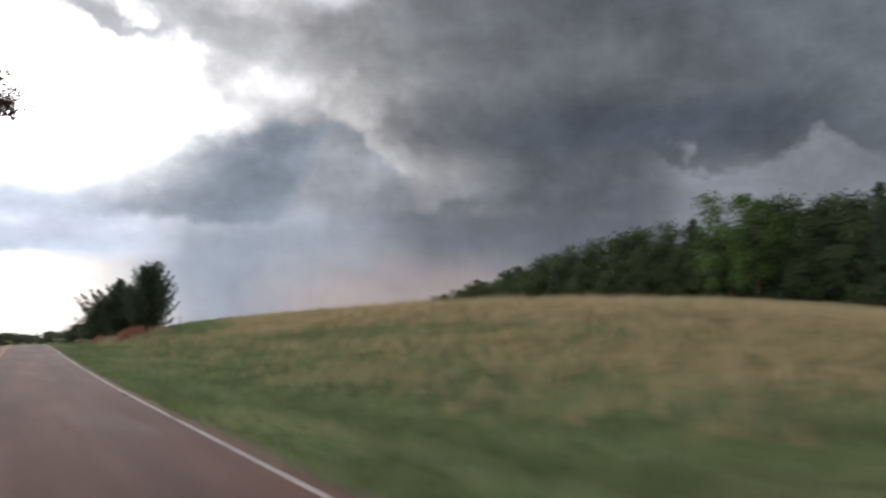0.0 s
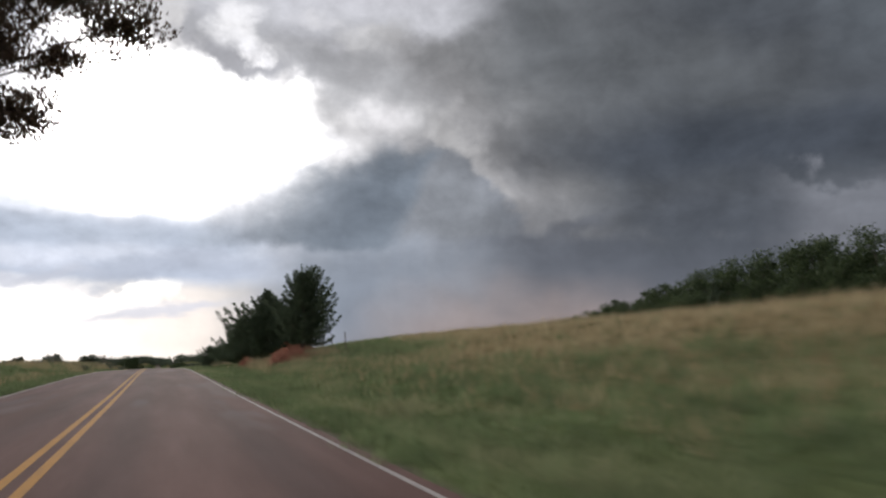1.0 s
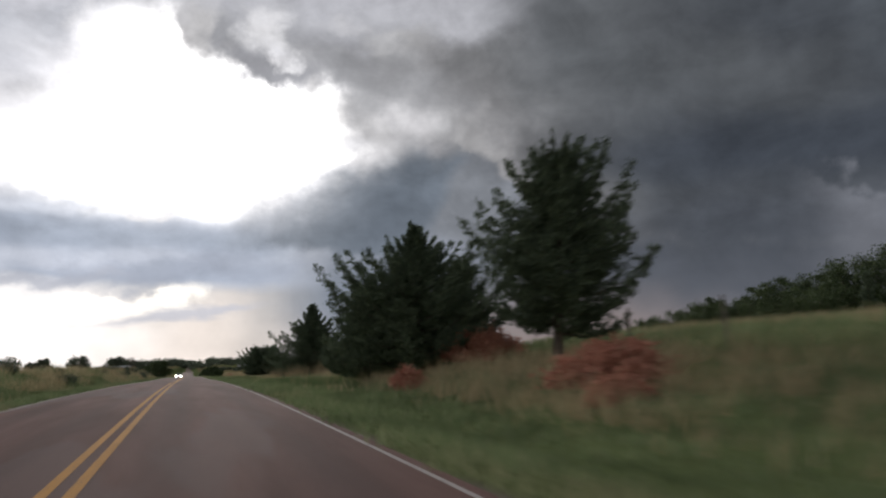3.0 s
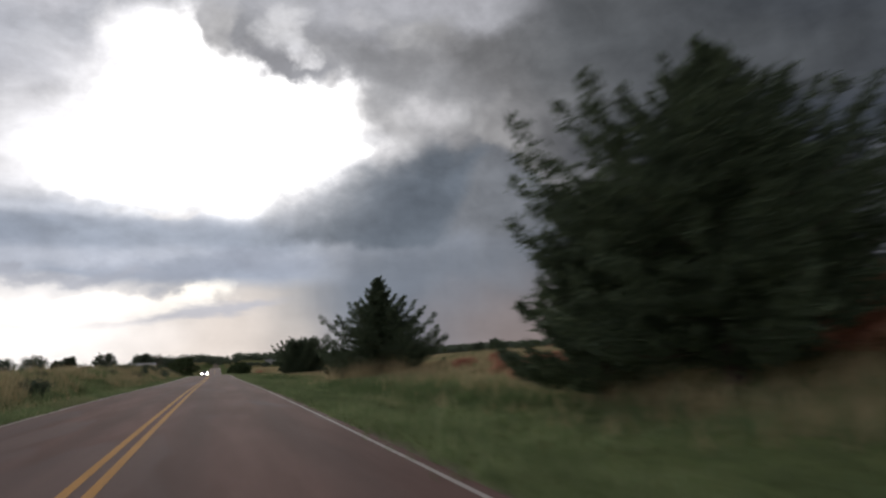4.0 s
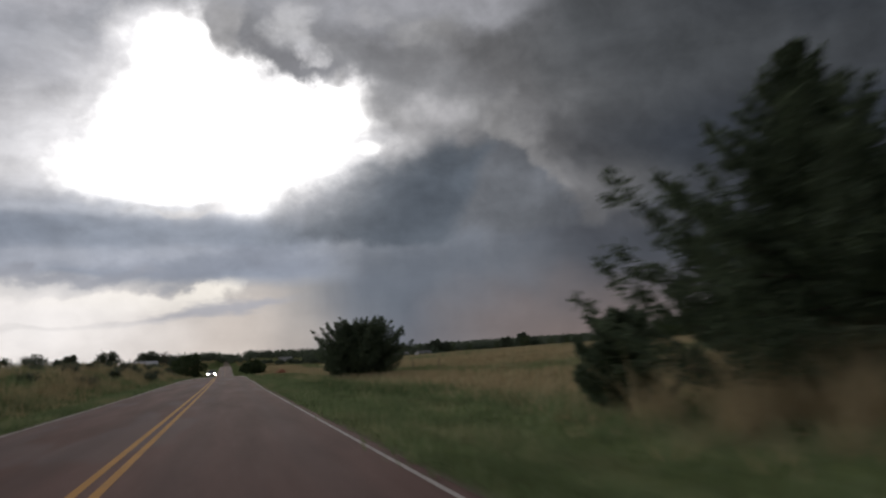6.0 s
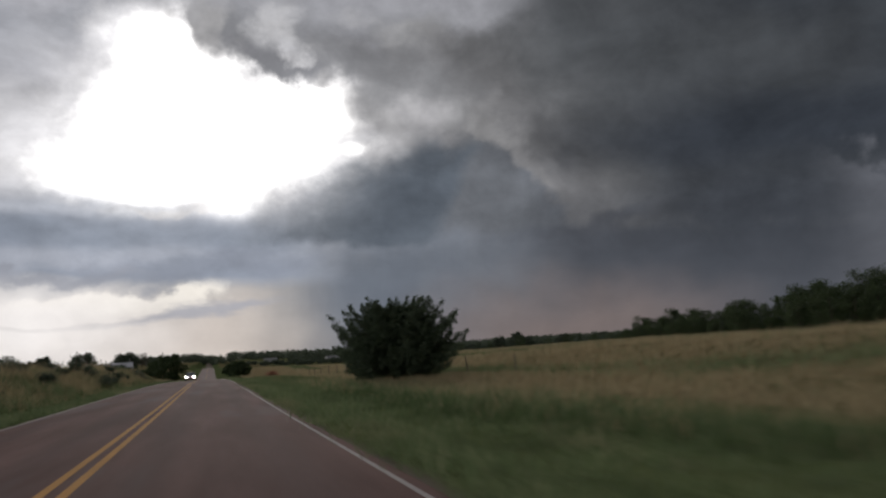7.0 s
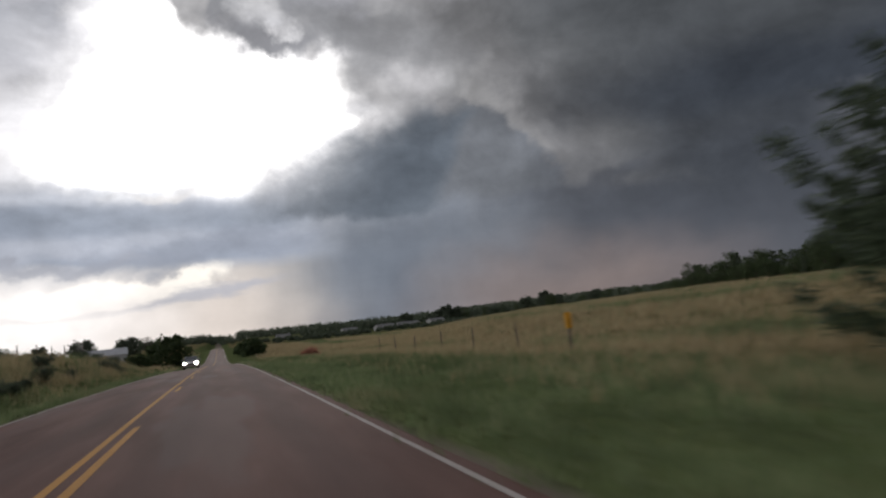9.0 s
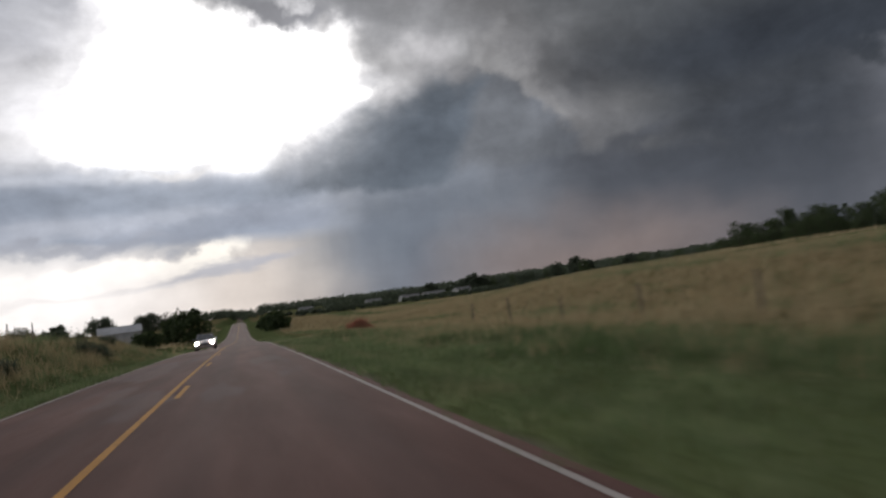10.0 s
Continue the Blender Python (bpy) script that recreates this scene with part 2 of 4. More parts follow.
    sky = N.mix(N.ramp(el0, 5.5, 10.5, 0.4, 1.0), sky, N.mix(1.0, sky, N.ramp(shade, 0.42, 0.93, 0.68, 1.32, False), "MULTIPLY"))
    out = N.node("ShaderNodeOutputWorld")
    back = N.node("ShaderNodeBackground")
    N.put(back.inputs[0], sky)
    N.put(back.inputs[1], 1.0)
    N.tree.links.new(back.outputs[0], out.inputs[0])


storm_sky()
sun = new("sun", bpy.data.lights.new("sun", "SUN"))
sun.data.energy, sun.data.angle, sun.data.color = 0.8, radians(14), (1, 0.95, 0.88)
_a, _e = radians(SUN_AZ), radians(SUN_EL)
sun.matrix_world = look((0, 0, 60), (-60 * math.sin(_a) * math.cos(_e), -60 * math.cos(_a) * math.cos(_e), 60 - 60 * math.sin(_e)))

# ---- materials ----


def surface(name, paint, rough=0.8, metal=0.0, bump=0.0, bump_scale=20.0, spec=0.3, through_light=0.0):
    """paint(N, place) gives the base colour; place is the position in metres."""
    mat = bpy.data.materials.new(name)
    mat.use_nodes = True
    N = Nodes(mat.node_tree)
    place = N.node("ShaderNodeTexCoord").outputs["Object"]
    b = N.node("ShaderNodeBsdfPrincipled")
    N.put(b.inputs["Base Color"], paint(N, place) if callable(paint) else paint)
    N.put(b.inputs["Roughness"], rough)
    N.put(b.inputs["Metallic"], metal)
    N.put(b.inputs["Specular IOR Level"], spec)
    if bump:
        n = N.node("ShaderNodeBump")
        N.put(n.inputs["Strength"], bump)
        N.put(n.inputs["Distance"], 0.05)
        N.put(n.inputs["Height"], N.noise(place, bump_scale, 6, 0.6)[0])
        N.tree.links.new(n.outputs[0], b.inputs["Normal"])
    o = N.node("ShaderNodeOutputMaterial")
    skin = b.outputs[0]
    if through_light:
        thin, blend = N.node("ShaderNodeBsdfTranslucent"), N.node("ShaderNodeMixShader")
        N.put(thin.inputs[0], paint(N, place))
        N.put(blend.inputs[0], through_light)
        N.tree.links.new(skin, blend.inputs[1])
        N.tree.links.new(thin.outputs[0], blend.inputs[2])
        skin = blend.outputs[0]
    N.tree.links.new(skin, o.inputs[0])
    return mat


def asphalt_paint(N, p):
    x, y, z = N.split(p)
    grain = N.noise(p, 60, 4, 0.7)[0]
    blotch = N.noise(N.scaled(p, 1, 0.12, 1), 0.9, 5, 0.6)[0]
    patch = N.noise(N.scaled(p, 0.5, 0.08, 1), 0.8, 3, 0.5)[0]
    col = N.values(blotch, (0.30, (0.104, 0.053, 0.044)), (0.70, (0.212, 0.116, 0.097)))
    col = N.mix(N.ramp(patch, 0.56, 0.62, 0, 0.6), col, (0.19, 0.135, 0.122))
    # worn wheel tracks a little smoother and paler
    track = N.m("ABSOLUTE", N.m("SUBTRACT", N.m("ABSOLUTE", N.m("SUBTRACT", N.m("ABSOLUTE", x), 1.75)), 0.85))
    col = N.mix(N.ramp(track, 0.45, 0.1, 0, 0.3), col, (0.092, 0.062, 0.058))
    return N.mix(N.ramp(grain, 0.35, 0.7, 0, 0.35), col, (0.065, 0.055, 0.054))


def line_paint(colour, worn):
    def paint(N, p):
        wear = N.noise(N.scaled(p, 6, 2, 1), 3.0, 6, 0.7)[0]
        tone = N.noise(p, 0.6, 3, 0.5)[0]
        col = N.mix(N.ramp(tone, 0.3, 0.7, 0, 0.35), colour, tuple(c * 0.7 for c in colour))
        return N.mix(N.ramp(wear, 0.5, 0.7, 0, worn), col, (0.15, 0.125, 0.12))
    return paint


def meadow_paint(N, p):
    x, y, z = N.split(p)
    ax = N.m("ABSOLUTE", x)
    big = N.noise(N.scaled(p, 1, 0.45, 1), 0.05, 4, 0.6)[0]
    mid = N.noise(N.scaled(p, 1, 0.5, 1), 0.35, 5, 0.6)[0]
    small = N.noise(p, 6, 5, 0.7)[0]
    green = N.values(mid, (0.3, (0.105, 0.140, 0.055)), (0.7, (0.17, 0.20, 0.085)))
    gold = N.values(mid, (0.3, (0.19, 0.148, 0.076)), (0.7, (0.29, 0.23, 0.125)))
    # mown verge beside the road, ripe grass beyond it with green streaks
    ripe = N.ramp(N.m("MULTIPLY_ADD", N.m("SUBTRACT", big, 0.5), 10, ax), 10, 15)
    streak = N.ramp(N.noise(N.scaled(p, 1.0, 0.25, 1), 0.09, 4, 0.6)[0], 0.54, 0.68, 0, 0.8)
    ripe = N.m("MULTIPLY", ripe, N.m("SUBTRACT", 1.0, streak))
    fresh = N.m("MULTIPLY", N.ramp(y, 45, 80, 0, 0.6), N.ramp(y, 130, 100, 0, 1))
    ripe = N.m("MULTIPLY", ripe, N.m("SUBTRACT", 1.0, fresh))
    crest = N.m("MULTIPLY", N.ramp(N.m("MULTIPLY_ADD", N.m("SUBTRACT", big, 0.5), 14, x), 34, 46, 0, 0.6), N.ramp(y, 70, 110, 0, 1))
    ripe = N.m("MULTIPLY", ripe, N.m("SUBTRACT", 1.0, crest))
    col = N.mix(ripe, green, gold)
    tone = N.noise(N.scaled(p, 1, 0.5, 1), 0.20, 4, 0.6)[0]
    col = N.mix(N.ramp(tone, 0.42, 0.60, 0, 0.45), col, (0.075, 0.092, 0.042))
    col = N.mix(N.ramp(small, 0.35, 0.65, 0.0, 0.45), col, (0.065, 0.065, 0.03))
    # gravelly dirt at the edge of the pavement
    edge = N.ramp(N.m("MULTIPLY_ADD", N.m("SUBTRACT", mid, 0.5), 0.9, ax), 3.98, 3.66)
    return N.mix(edge, col, (0.21, 0.175, 0.14))


def leaf_paint(a, b, c):
    def paint(N, p):
        i = N.node("ShaderNodeNewGeometry").outputs["Random Per Island"]
        col = N.values(i, (0.0, a), (0.6, b), (1.0, c))
        return N.mix(N.ramp(N.noise(p, 0.8, 3, 0.6)[0], 0.35, 0.65, 0, 0.5), col, a)
    return paint


def sward_paint(a, b, c, dry):
    """Blades that change from patch to patch, lush here and dry there."""
    def paint(N, p):
        i = N.node("ShaderNodeNewGeometry").outputs["Random Per Island"]
        col = N.values(i, (0.0, a), (0.6, b), (1.0, c))
        col = N.mix(N.ramp(N.noise(N.scaled(p, 1, 0.6, 1), 0.55, 4, 0.6)[0], 0.40, 0.62, 0, 0.65), col, tuple(q * 0.62 for q in a))
        return N.mix(N.ramp(N.noise(N.scaled(p, 1, 0.35, 1), 0.22, 4, 0.6)[0], 0.50, 0.66, 0, 0.6), col, dry)
    return paint


def bark_paint(N, p):
    n = N.noise(N.scaled(p, 5, 5, 1), 4, 6, 0.7)[0]
    return N.values(n, (0.3, (0.05, 0.04, 0.032)), (0.7, (0.15, 0.12, 0.095)))


ASPHALT = surface("pink_asphalt", asphalt_paint, 0.85, bump=0.35, bump_scale=90, spec=0.05)
YELLOW = surface("yellow_line_paint", line_paint((0.54, 0.28, 0.085), 0.55), 0.85, spec=0.03)
WHITE = surface("white_line_paint", line_paint((0.46, 0.41, 0.38), 0.85), 0.85, spec=0.03)
MEADOW = surface("meadow", meadow_paint, 0.95, bump=0.9, bump_scale=7, spec=0.0)
BARK = surface("bark", bark_paint, 0.95, bump=0.6, bump_scale=14)
CEDAR = surface("cedar_needles", leaf_paint((0.080, 0.104, 0.068), (0.115, 0.148, 0.090), (0.165, 0.20, 0.118)), 0.75, spec=0.2, through_light=0.15)
LEAF = surface("broad_leaves", leaf_paint((0.048, 0.070, 0.032), (0.080, 0.110, 0.044), (0.125, 0.155, 0.066)), 0.65, through_light=0.3)
# paler grey-green leaves: distance haze put into the colour of far trees
LEAF_GREY_HAZED = surface("grey_green_and_hazed_leaves", leaf_paint((0.085, 0.105, 0.072), (0.12, 0.145, 0.098), (0.16, 0.185, 0.13)), 0.75, through_light=0.3)
LEAF_RUST = surface("russet_leaves", leaf_paint((0.085, 0.058, 0.045), (0.125, 0.085, 0.062), (0.17, 0.12, 0.085)), 0.7, through_light=0.25)
LEAF_PALE = surface("pale_cottonwood_leaves", leaf_paint((0.06, 0.11, 0.025), (0.10, 0.18, 0.045), (0.15, 0.24, 0.07)), 0.6, through_light=0.35)
RED = surface("dead_red_needles", leaf_paint((0.38, 0.17, 0.115), (0.50, 0.235, 0.16), (0.62, 0.34, 0.24)), 0.85, through_light=0.3)
GRASS = surface("grass_blades", sward_paint((0.16, 0.215, 0.095), (0.235, 0.295, 0.14), (0.36, 0.37, 0.21), (0.40, 0.36, 0.21)), 0.8, through_light=0.35)
LUSH = surface("lush_grass", leaf_paint((0.095, 0.135, 0.056), (0.13, 0.18, 0.075), (0.18, 0.23, 0.10)), 0.8, through_light=0.3)
STRAW = surface("ripe_grass", leaf_paint((0.36, 0.28, 0.155), (0.50, 0.40, 0.235), (0.64, 0.53, 0.34)), 0.85, through_light=0.3)
WOOD_POST = surface("weathered_post", lambda N, p: N.values(N.noise(N.scaled(p, 9, 9, 1.5), 5, 5, 0.7)[0], (0.3, (0.09, 0.075, 0.06)), (0.7, (0.22, 0.19, 0.155))), 0.9, bump=0.4, bump_scale=30)

# ---- lie of the land ----


def smooth(a, b, x):
    t = np.clip((np.asarray(x, float) - a) / (b - a), 0, 1)
    return t * t * (3 - 2 * t)


def profile(rows, reach):
    ys, zs = np.array(rows, float).T

    def at(y):
        y = np.asarray(y, float)
        return sum(np.interp(y + k, ys, zs) for k in np.linspace(-reach, reach, 9)) / 9
    return at


ROAD_Z = profile([(-600, -3), (-60, 0.2), (0, 0.0), (22, 0.01), (45, 0.26), (57, 0.45), (73, 0.70), (90, 0.83), (102, 0.83), (124, 0.72), (158, 0.37),
                  (181, 0.16), (204, 0.04), (226, -0.12), (250, -0.42), (271, -0.80), (293, -1.25), (337, -2.6), (400, -4.0), (460, -4.7), (540, -4.0),
                  (636, -2.5), (700, -2.1), (760, -2.4), (1000, -4.5), (1200, -1.5), (1500, 5), (2500, 8), (6000, 8)], 7)
RIGHT_Z = profile([(-600, -2), (-40, 0.0), (8, 0.3), (14, 0.8), (20, 1.7), (28, 2.1), (40, 2.5), (75, 2.8), (96, 3.0), (106, 2.95), (114, 2.4), (124, 1.7), (165, 1.65),
                   (200, 1.3), (240, 0.8), (268, 0.6), (290, 0.0), (308, -1.0), (340, -2.0), (400, -3.4), (500, -3.8), (650, -2.4), (800, -1), (1000, 1.6), (1500, 6),
                   (2500, 9), (6000, 9)], 5)
LEFT_Z = profile([(-600, -2), (0, 0.3), (60, 0.9), (100, 1.3), (150, 1.6), (250, 1.5), (285, 1.5), (308, 0.6), (335, -1.4), (400, -3.2), (450, -3.5), (540, -2.6), (700, 0.2),
                  (1000, 2), (1500, 6), (2500, 9), (6000, 9)], 5)


def land(x, y):
    """Height of the ground."""
    x, y = np.asarray(x, float), np.asarray(y, float)
    ax, r = np.abs(x), ROAD_Z(y)
    bed = r - 0.02 * np.minimum(ax, 3.9) - 0.38 * smooth(4.0, 6.5, ax)
    shift = np.clip(2 * (x - 25), 0, 170)
    right = RIGHT_Z(np.where(y > 150, np.maximum(150, y - shift * smooth(150, 320, y)), y - 0.57 * np.clip(x - 25, 0, 200) * smooth(120, 60, y)))
    right = right + 2.2 * smooth(60, 170, x) * smooth(190, 110, y) * smooth(0.52, 0.86, y / np.maximum(x, 30.0))
    left = LEFT_Z(y) - 0.004 * np.clip(ax - 15, 0, 300) + 0.3 * smooth(30, 80, ax)
    near = 5 + 12 * smooth(125, 195, y)
    end = 25 + 9 * smooth(125, 195, y)
    z = np.where(x > 0, bed + (right - bed) * smooth(0, 1, (x - near) / (end - near)), bed + (left - bed) * smooth(6.0, 13.5, ax))
    wave = np.sin(x * 0.31 + y * 0.11) * np.sin(y * 0.17 - x * 0.07) * 0.10 + np.sin(x * 0.9 + 1.3) * np.sin(y * 0.7) * 0.04
    far = (np.sin(x * 0.004 + 1.0) * np.sin(y * 0.003) * 5 + np.sin(x * 0.0021) * 4) * smooth(500, 1500, np.hypot(x, y)) * smooth(15, 300, ax)
    return z + wave * smooth(5, 12, ax) + far


def height(x, y):
    return float(land(x, y))


def mesh_object(name, verts, faces, mat, parent=None):
    me = bpy.data.meshes.new(name)
    me.from_pydata([tuple(v) for v in np.asarray(verts, float).tolist()], [], faces if isinstance(faces, list) else faces.tolist())
    me.materials.append(mat)
    ob = new(name, me)
    ob.parent = parent
    return ob


def shade_smooth(ob):
    ob.data.polygons.foreach_set("use_smooth", [True] * len(ob.data.polygons))
    return ob


def grid_faces(nx, ny):
    i = np.arange(nx * ny).reshape(ny, nx)
    return np.stack([i[:-1, :-1], i[:-1, 1:], i[1:, 1:], i[1:, :-1]], -1).reshape(-1, 4)


def part(name, bm, mat, parent=None, label=""):
    me = bpy.data.meshes.new(name)
    bm.to_mesh(me)
    bm.free()
    me.materials.append(mat)
    ob = new(name, me)
    ob.parent = parent
    return tagged(ob, label)


def empty(name, x, y, z, turn=0.0, scale=1.0):
    ob = new(name)
    ob.matrix_world = pose(x, y, z, 0, 0, turn) @ Matrix.Diagonal((scale, scale, scale, 1))
    return ob


def box(bm, x0, x1, y0, y1, z0, z1, bevel=0.0):
    m = Matrix.Translation(((x0 + x1) / 2, (y0 + y1) / 2, (z0 + z1) / 2)) @ Matrix.Diagonal((x1 - x0, y1 - y0, z1 - z0, 1))
    made = bmesh.ops.create_cube(bm, size=1, matrix=m)
    if bevel:
        bmesh.ops.bevel(bm, geom=list({e for v in made["verts"] for e in v.link_edges}), offset=bevel, segments=2, affect="EDGES")
    return bm


def boxed(*a, bevel=0.0):
    return box(bmesh.new(), *a, bevel=bevel)


xs = np.concatenate([-np.geomspace(4200, 60, 26), np.linspace(-56, -16, 21), np.linspace(-14.5, -3.95, 14), np.linspace(-3.6, 3.6, 5), np.linspace(3.95, 14, 15),
                     np.linspace(15, 60, 40), np.geomspace(63, 4200, 42)])
ys = np.concatenate([-np.geomspace(3000, 40, 14), np.linspace(-35, 340, 290), np.geomspace(344, 4800, 90)])
X, Y = np.meshgrid(xs, ys)
Z = land(X, Y) - 0.10 * (np.abs(X) < 3.8) - 0.03
ground = shade_smooth(mesh_object("ground", np.stack([X, Y, Z], -1).reshape(-1, 3), grid_faces(len(xs), len(ys)), MEADOW))
tagged(ground, "rolling prairie with a mown green verge and ripe golden grass", "ground", kind="structure")


def strip(name, x0, x1, y0, y1, lift, mat, parent=None, step=4.0, depth=0.0):
    """A strip along the road, on its crown, with a skirt down at each edge."""
    n = max(2, int((y1 - y0) / step))
    yy = np.linspace(y0, y1, n + 1)
    cols = [x0, x1] if x0 * x1 >= 0 else [x0, 0, x1]
    vs = []
    for y in yy:
        r = float(ROAD_Z(y)) + lift
        row = [(c, y, r - 0.02 * abs(c)) for c in cols]
        if depth:
            row = [(x0 - 0.08, y, row[0][2] - depth)] + row + [(x1 + 0.08, y, row[-1][2] - depth)]
        vs += row
    return mesh_object(name, vs, grid_faces(len(vs) // (n + 1), n + 1), mat, parent)


road = strip("road", -3.68, 3.66, -250, 1000, 0.0, ASPHALT, None, 5.0, 0.12)
tagged(road, "two-lane country road of worn pinkish asphalt", "road", kind="structure")
for xx, ww in ((-3.58, 0.10), (3.45, 0.07)):
    tagged(strip("edge_line", xx, xx + ww, -250, 700, 0.004, WHITE, road), "worn white painted edge line")
tagged(strip("centre_line", -0.105, 0.005, -250, 700, 0.004, YELLOW, road), "solid yellow painted centre line")
tagged(strip("centre_line", 0.135, 0.245, -250, 217.3, 0.004, YELLOW, road), "solid yellow painted centre line")
for k in range(8):
    tagged(strip("dash_line", 0.135, 0.245, 228.6 + 12.6 * k, 231.8 + 12.6 * k, 0.004, YELLOW, road, 1.0), "short yellow painted dash")

# ---- plants ----
rng = np.random.default_rng(7)


def unit(v):
    return v / np.maximum(np.linalg.norm(v, axis=-1, keepdims=True), 1e-9)


def sprays(centres, axes, length, width, seed):
    """Leaf-like diamonds: centre, long axis, length and width each."""
    r = np.random.default_rng(seed)
    n = len(centres)
    axes = unit(axes)
    across = unit(np.cross(axes, r.normal(size=(n, 3))))
    L = (np.broadcast_to(length, n) * r.uniform(0.7, 1.3, n))[:, None]
    W = (np.broadcast_to(width, n) * r.uniform(0.7, 1.3, n))[:, None]
    lift = np.cross(axes, across) * W * 0.35
    v = np.stack([centres - axes * L * 0.5, centres + across * W * 0.5 + lift, centres + axes * L * 0.5, centres - across * W * 0.5 + lift], 1).reshape(-1, 3)
    b = np.arange(n)[:, None] * 4
    return v, np.concatenate([b + [0, 1, 2], b + [0, 2, 3]])


def tube(points, radii, sides=6):
    """A tapered limb through the points."""
    pts = np.array(points, float)
    vs, n = [], len(pts)
    for i, p in enumerate(pts):
        d = unit(pts[min(i + 1, n - 1)] - pts[max(i - 1, 0)])
        a = unit(np.cross(d, (0.3, 0.9, 0.1)))
        b = np.cross(d, a)
        for k in range(sides):
            t = 2 * math.pi * k / sides
            vs.append(p + radii[i] * (a * math.cos(t) + b * math.sin(t)))
    fs = [[i * sides + k, i * sides + (k + 1) % sides, (i + 1) * sides + (k + 1) % sides, (i + 1) * sides + k] for i in range(n - 1) for k in range(sides)]
    return np.array(vs), fs


def joined(pieces):
    vs, fs, o = [], [], 0
    for v, f in pieces:
        vs.append(v)
        fs += [[i + o for i in q] for q in f]
        o += len(v)
    return np.concatenate(vs), fs


def cedar(name, x, y, tall, wide, seed, mat=None, label="", branches=240, shape=0.75, droop=0.0, bare=0.05, each=34, lean=0.0, grain=1.0, squash=0.0, outline=None, rise=0.0, ragged=0.12):
    """A red cedar: up-swept plumes round a leader, each a frond of twigs set with small sprays, over a dense inner mass.
    outline: rows of height and reach, both from 0 to 1; rise: degrees by which the plumes stand up more steeply."""
    r = np.random.default_rng(seed)
    root = empty(name, x, y, height(x, y) - 0.05)
    cs, ax_, wood = [], [], []
    bend = lambda h: np.array([lean * h * h * tall + 0.15 * math.sin(3 * h + seed), 0.12 * math.sin(4 * h + 2 * seed), h * tall])
    wood.append(tube([bend(h) for h in np.linspace(0, 0.96, 9)], np.linspace(0.035 * wide / 2 + 0.09, 0.012, 9), 8))
    up_axis = np.array([0, 0, 1.0])
    for i in range(branches):
        main = i % 3 == 0
        h = bare + (0.97 - bare) * ((i + r.random()) / branches) ** 0.9
        t = i * 2.4 + r.uniform(-0.5, 0.5)
        if outline:
            full = float(np.interp(h, *np.array(outline, float).T)) * (1 + squash * math.cos(t))
        else:
            full = (1 - h) ** shape * (0.74 + 0.26 * smooth(0, 0.14, h)) + 0.02
            full *= 0.92 + squash * math.cos(t)
        L = wide * 0.5 * full * (r.uniform(1 - ragged, 1 + ragged) if main else r.uniform(0.42, 0.82))
        up = math.radians(r.uniform(2, 16) + 20 * h - 25 * droop * (1 - h) + rise * h)
        out = np.array([math.cos(t), math.sin(t), 0])
        aside = np.cross(up_axis, out)
        s = np.linspace(0, 1, 8)
        sweep = (0.15 if main else 0.08) * L
        line = bend(h) + out * (s * L * math.cos(up))[:, None] + up_axis * (L * math.sin(up) * s ** 1.2 + sweep * s ** 4 - 0.08 * L * np.sin(s * 3.1))[:, None]
        if main:
            wood.append(tube(line[[0, 3, 5]], [0.014 + 0.012 * L, 0.010 + 0.005 * L, 0.006], 4))
        # twigs on either side and on top, shorter towards the tip
        n = int((22 if main else 9) * each * (0.06 + L / (wide * 0.5)))
        k = 12 if main else 7
        tq = np.clip(np.linspace(0.16, 0.98, k) + r.uniform(-0.04, 0.04, k), 0, 1)
        hand = np.where(np.arange(k) % 3 == 2, 0.0, np.where(np.arange(k) % 3 == 0, 1.0, -1.0))
        hop = np.where(hand == 0, 0.95, r.uniform(0.15, 0.5, k)) - droop * 0.45
        tdir = unit(out * 0.8 + aside * (hand * r.uniform(0.6, 1.0, k))[:, None] + up_axis * hop[:, None])
        tlen = 0.34 * L * (1.12 - tq) ** 0.8 * r.uniform(0.7, 1.2, k) + 0.05 * grain
        j = r.choice(k, n, p=(tlen + 0.03 * L) / (tlen + 0.03 * L).sum())
        u = r.random(n) ** 0.7 * (r.random(n) < 0.8)
        q = np.where(u > 0, tq[j], 0.1 + 0.95 * r.random(n) ** 0.7)
        p = np.stack([np.interp(q, s, line[:, c]) for c in range(3)], 1)
        p = p + tdir[j] * (tlen[j] * u)[:, None] + r.normal(size=(n, 3)) * ((0.05 * grain + 0.022 * L) * (1.1 - 0.7 * np.maximum(u, q * 0.6)))[:, None]
        cs.append(p)
        ax_.append(np.where(u[:, None] > 0, tdir[j], out) + up_axis * (0.3 - 0.4 * droop) + r.normal(size=(n, 3)) * 0.4)
    v, f = sprays(np.concatenate(cs), np.concatenate(ax_), 0.19 * grain, 0.062 * grain, seed)
    mesh_object("crown", v, f, mat or CEDAR, root)
    v, f = joined(wood)
    shade_smooth(mesh_object("trunk", v, f, BARK, root))
    return tagged(root, label or "dark green wild red cedar tree in the grassy verge", "tree", "cedars along the verge")


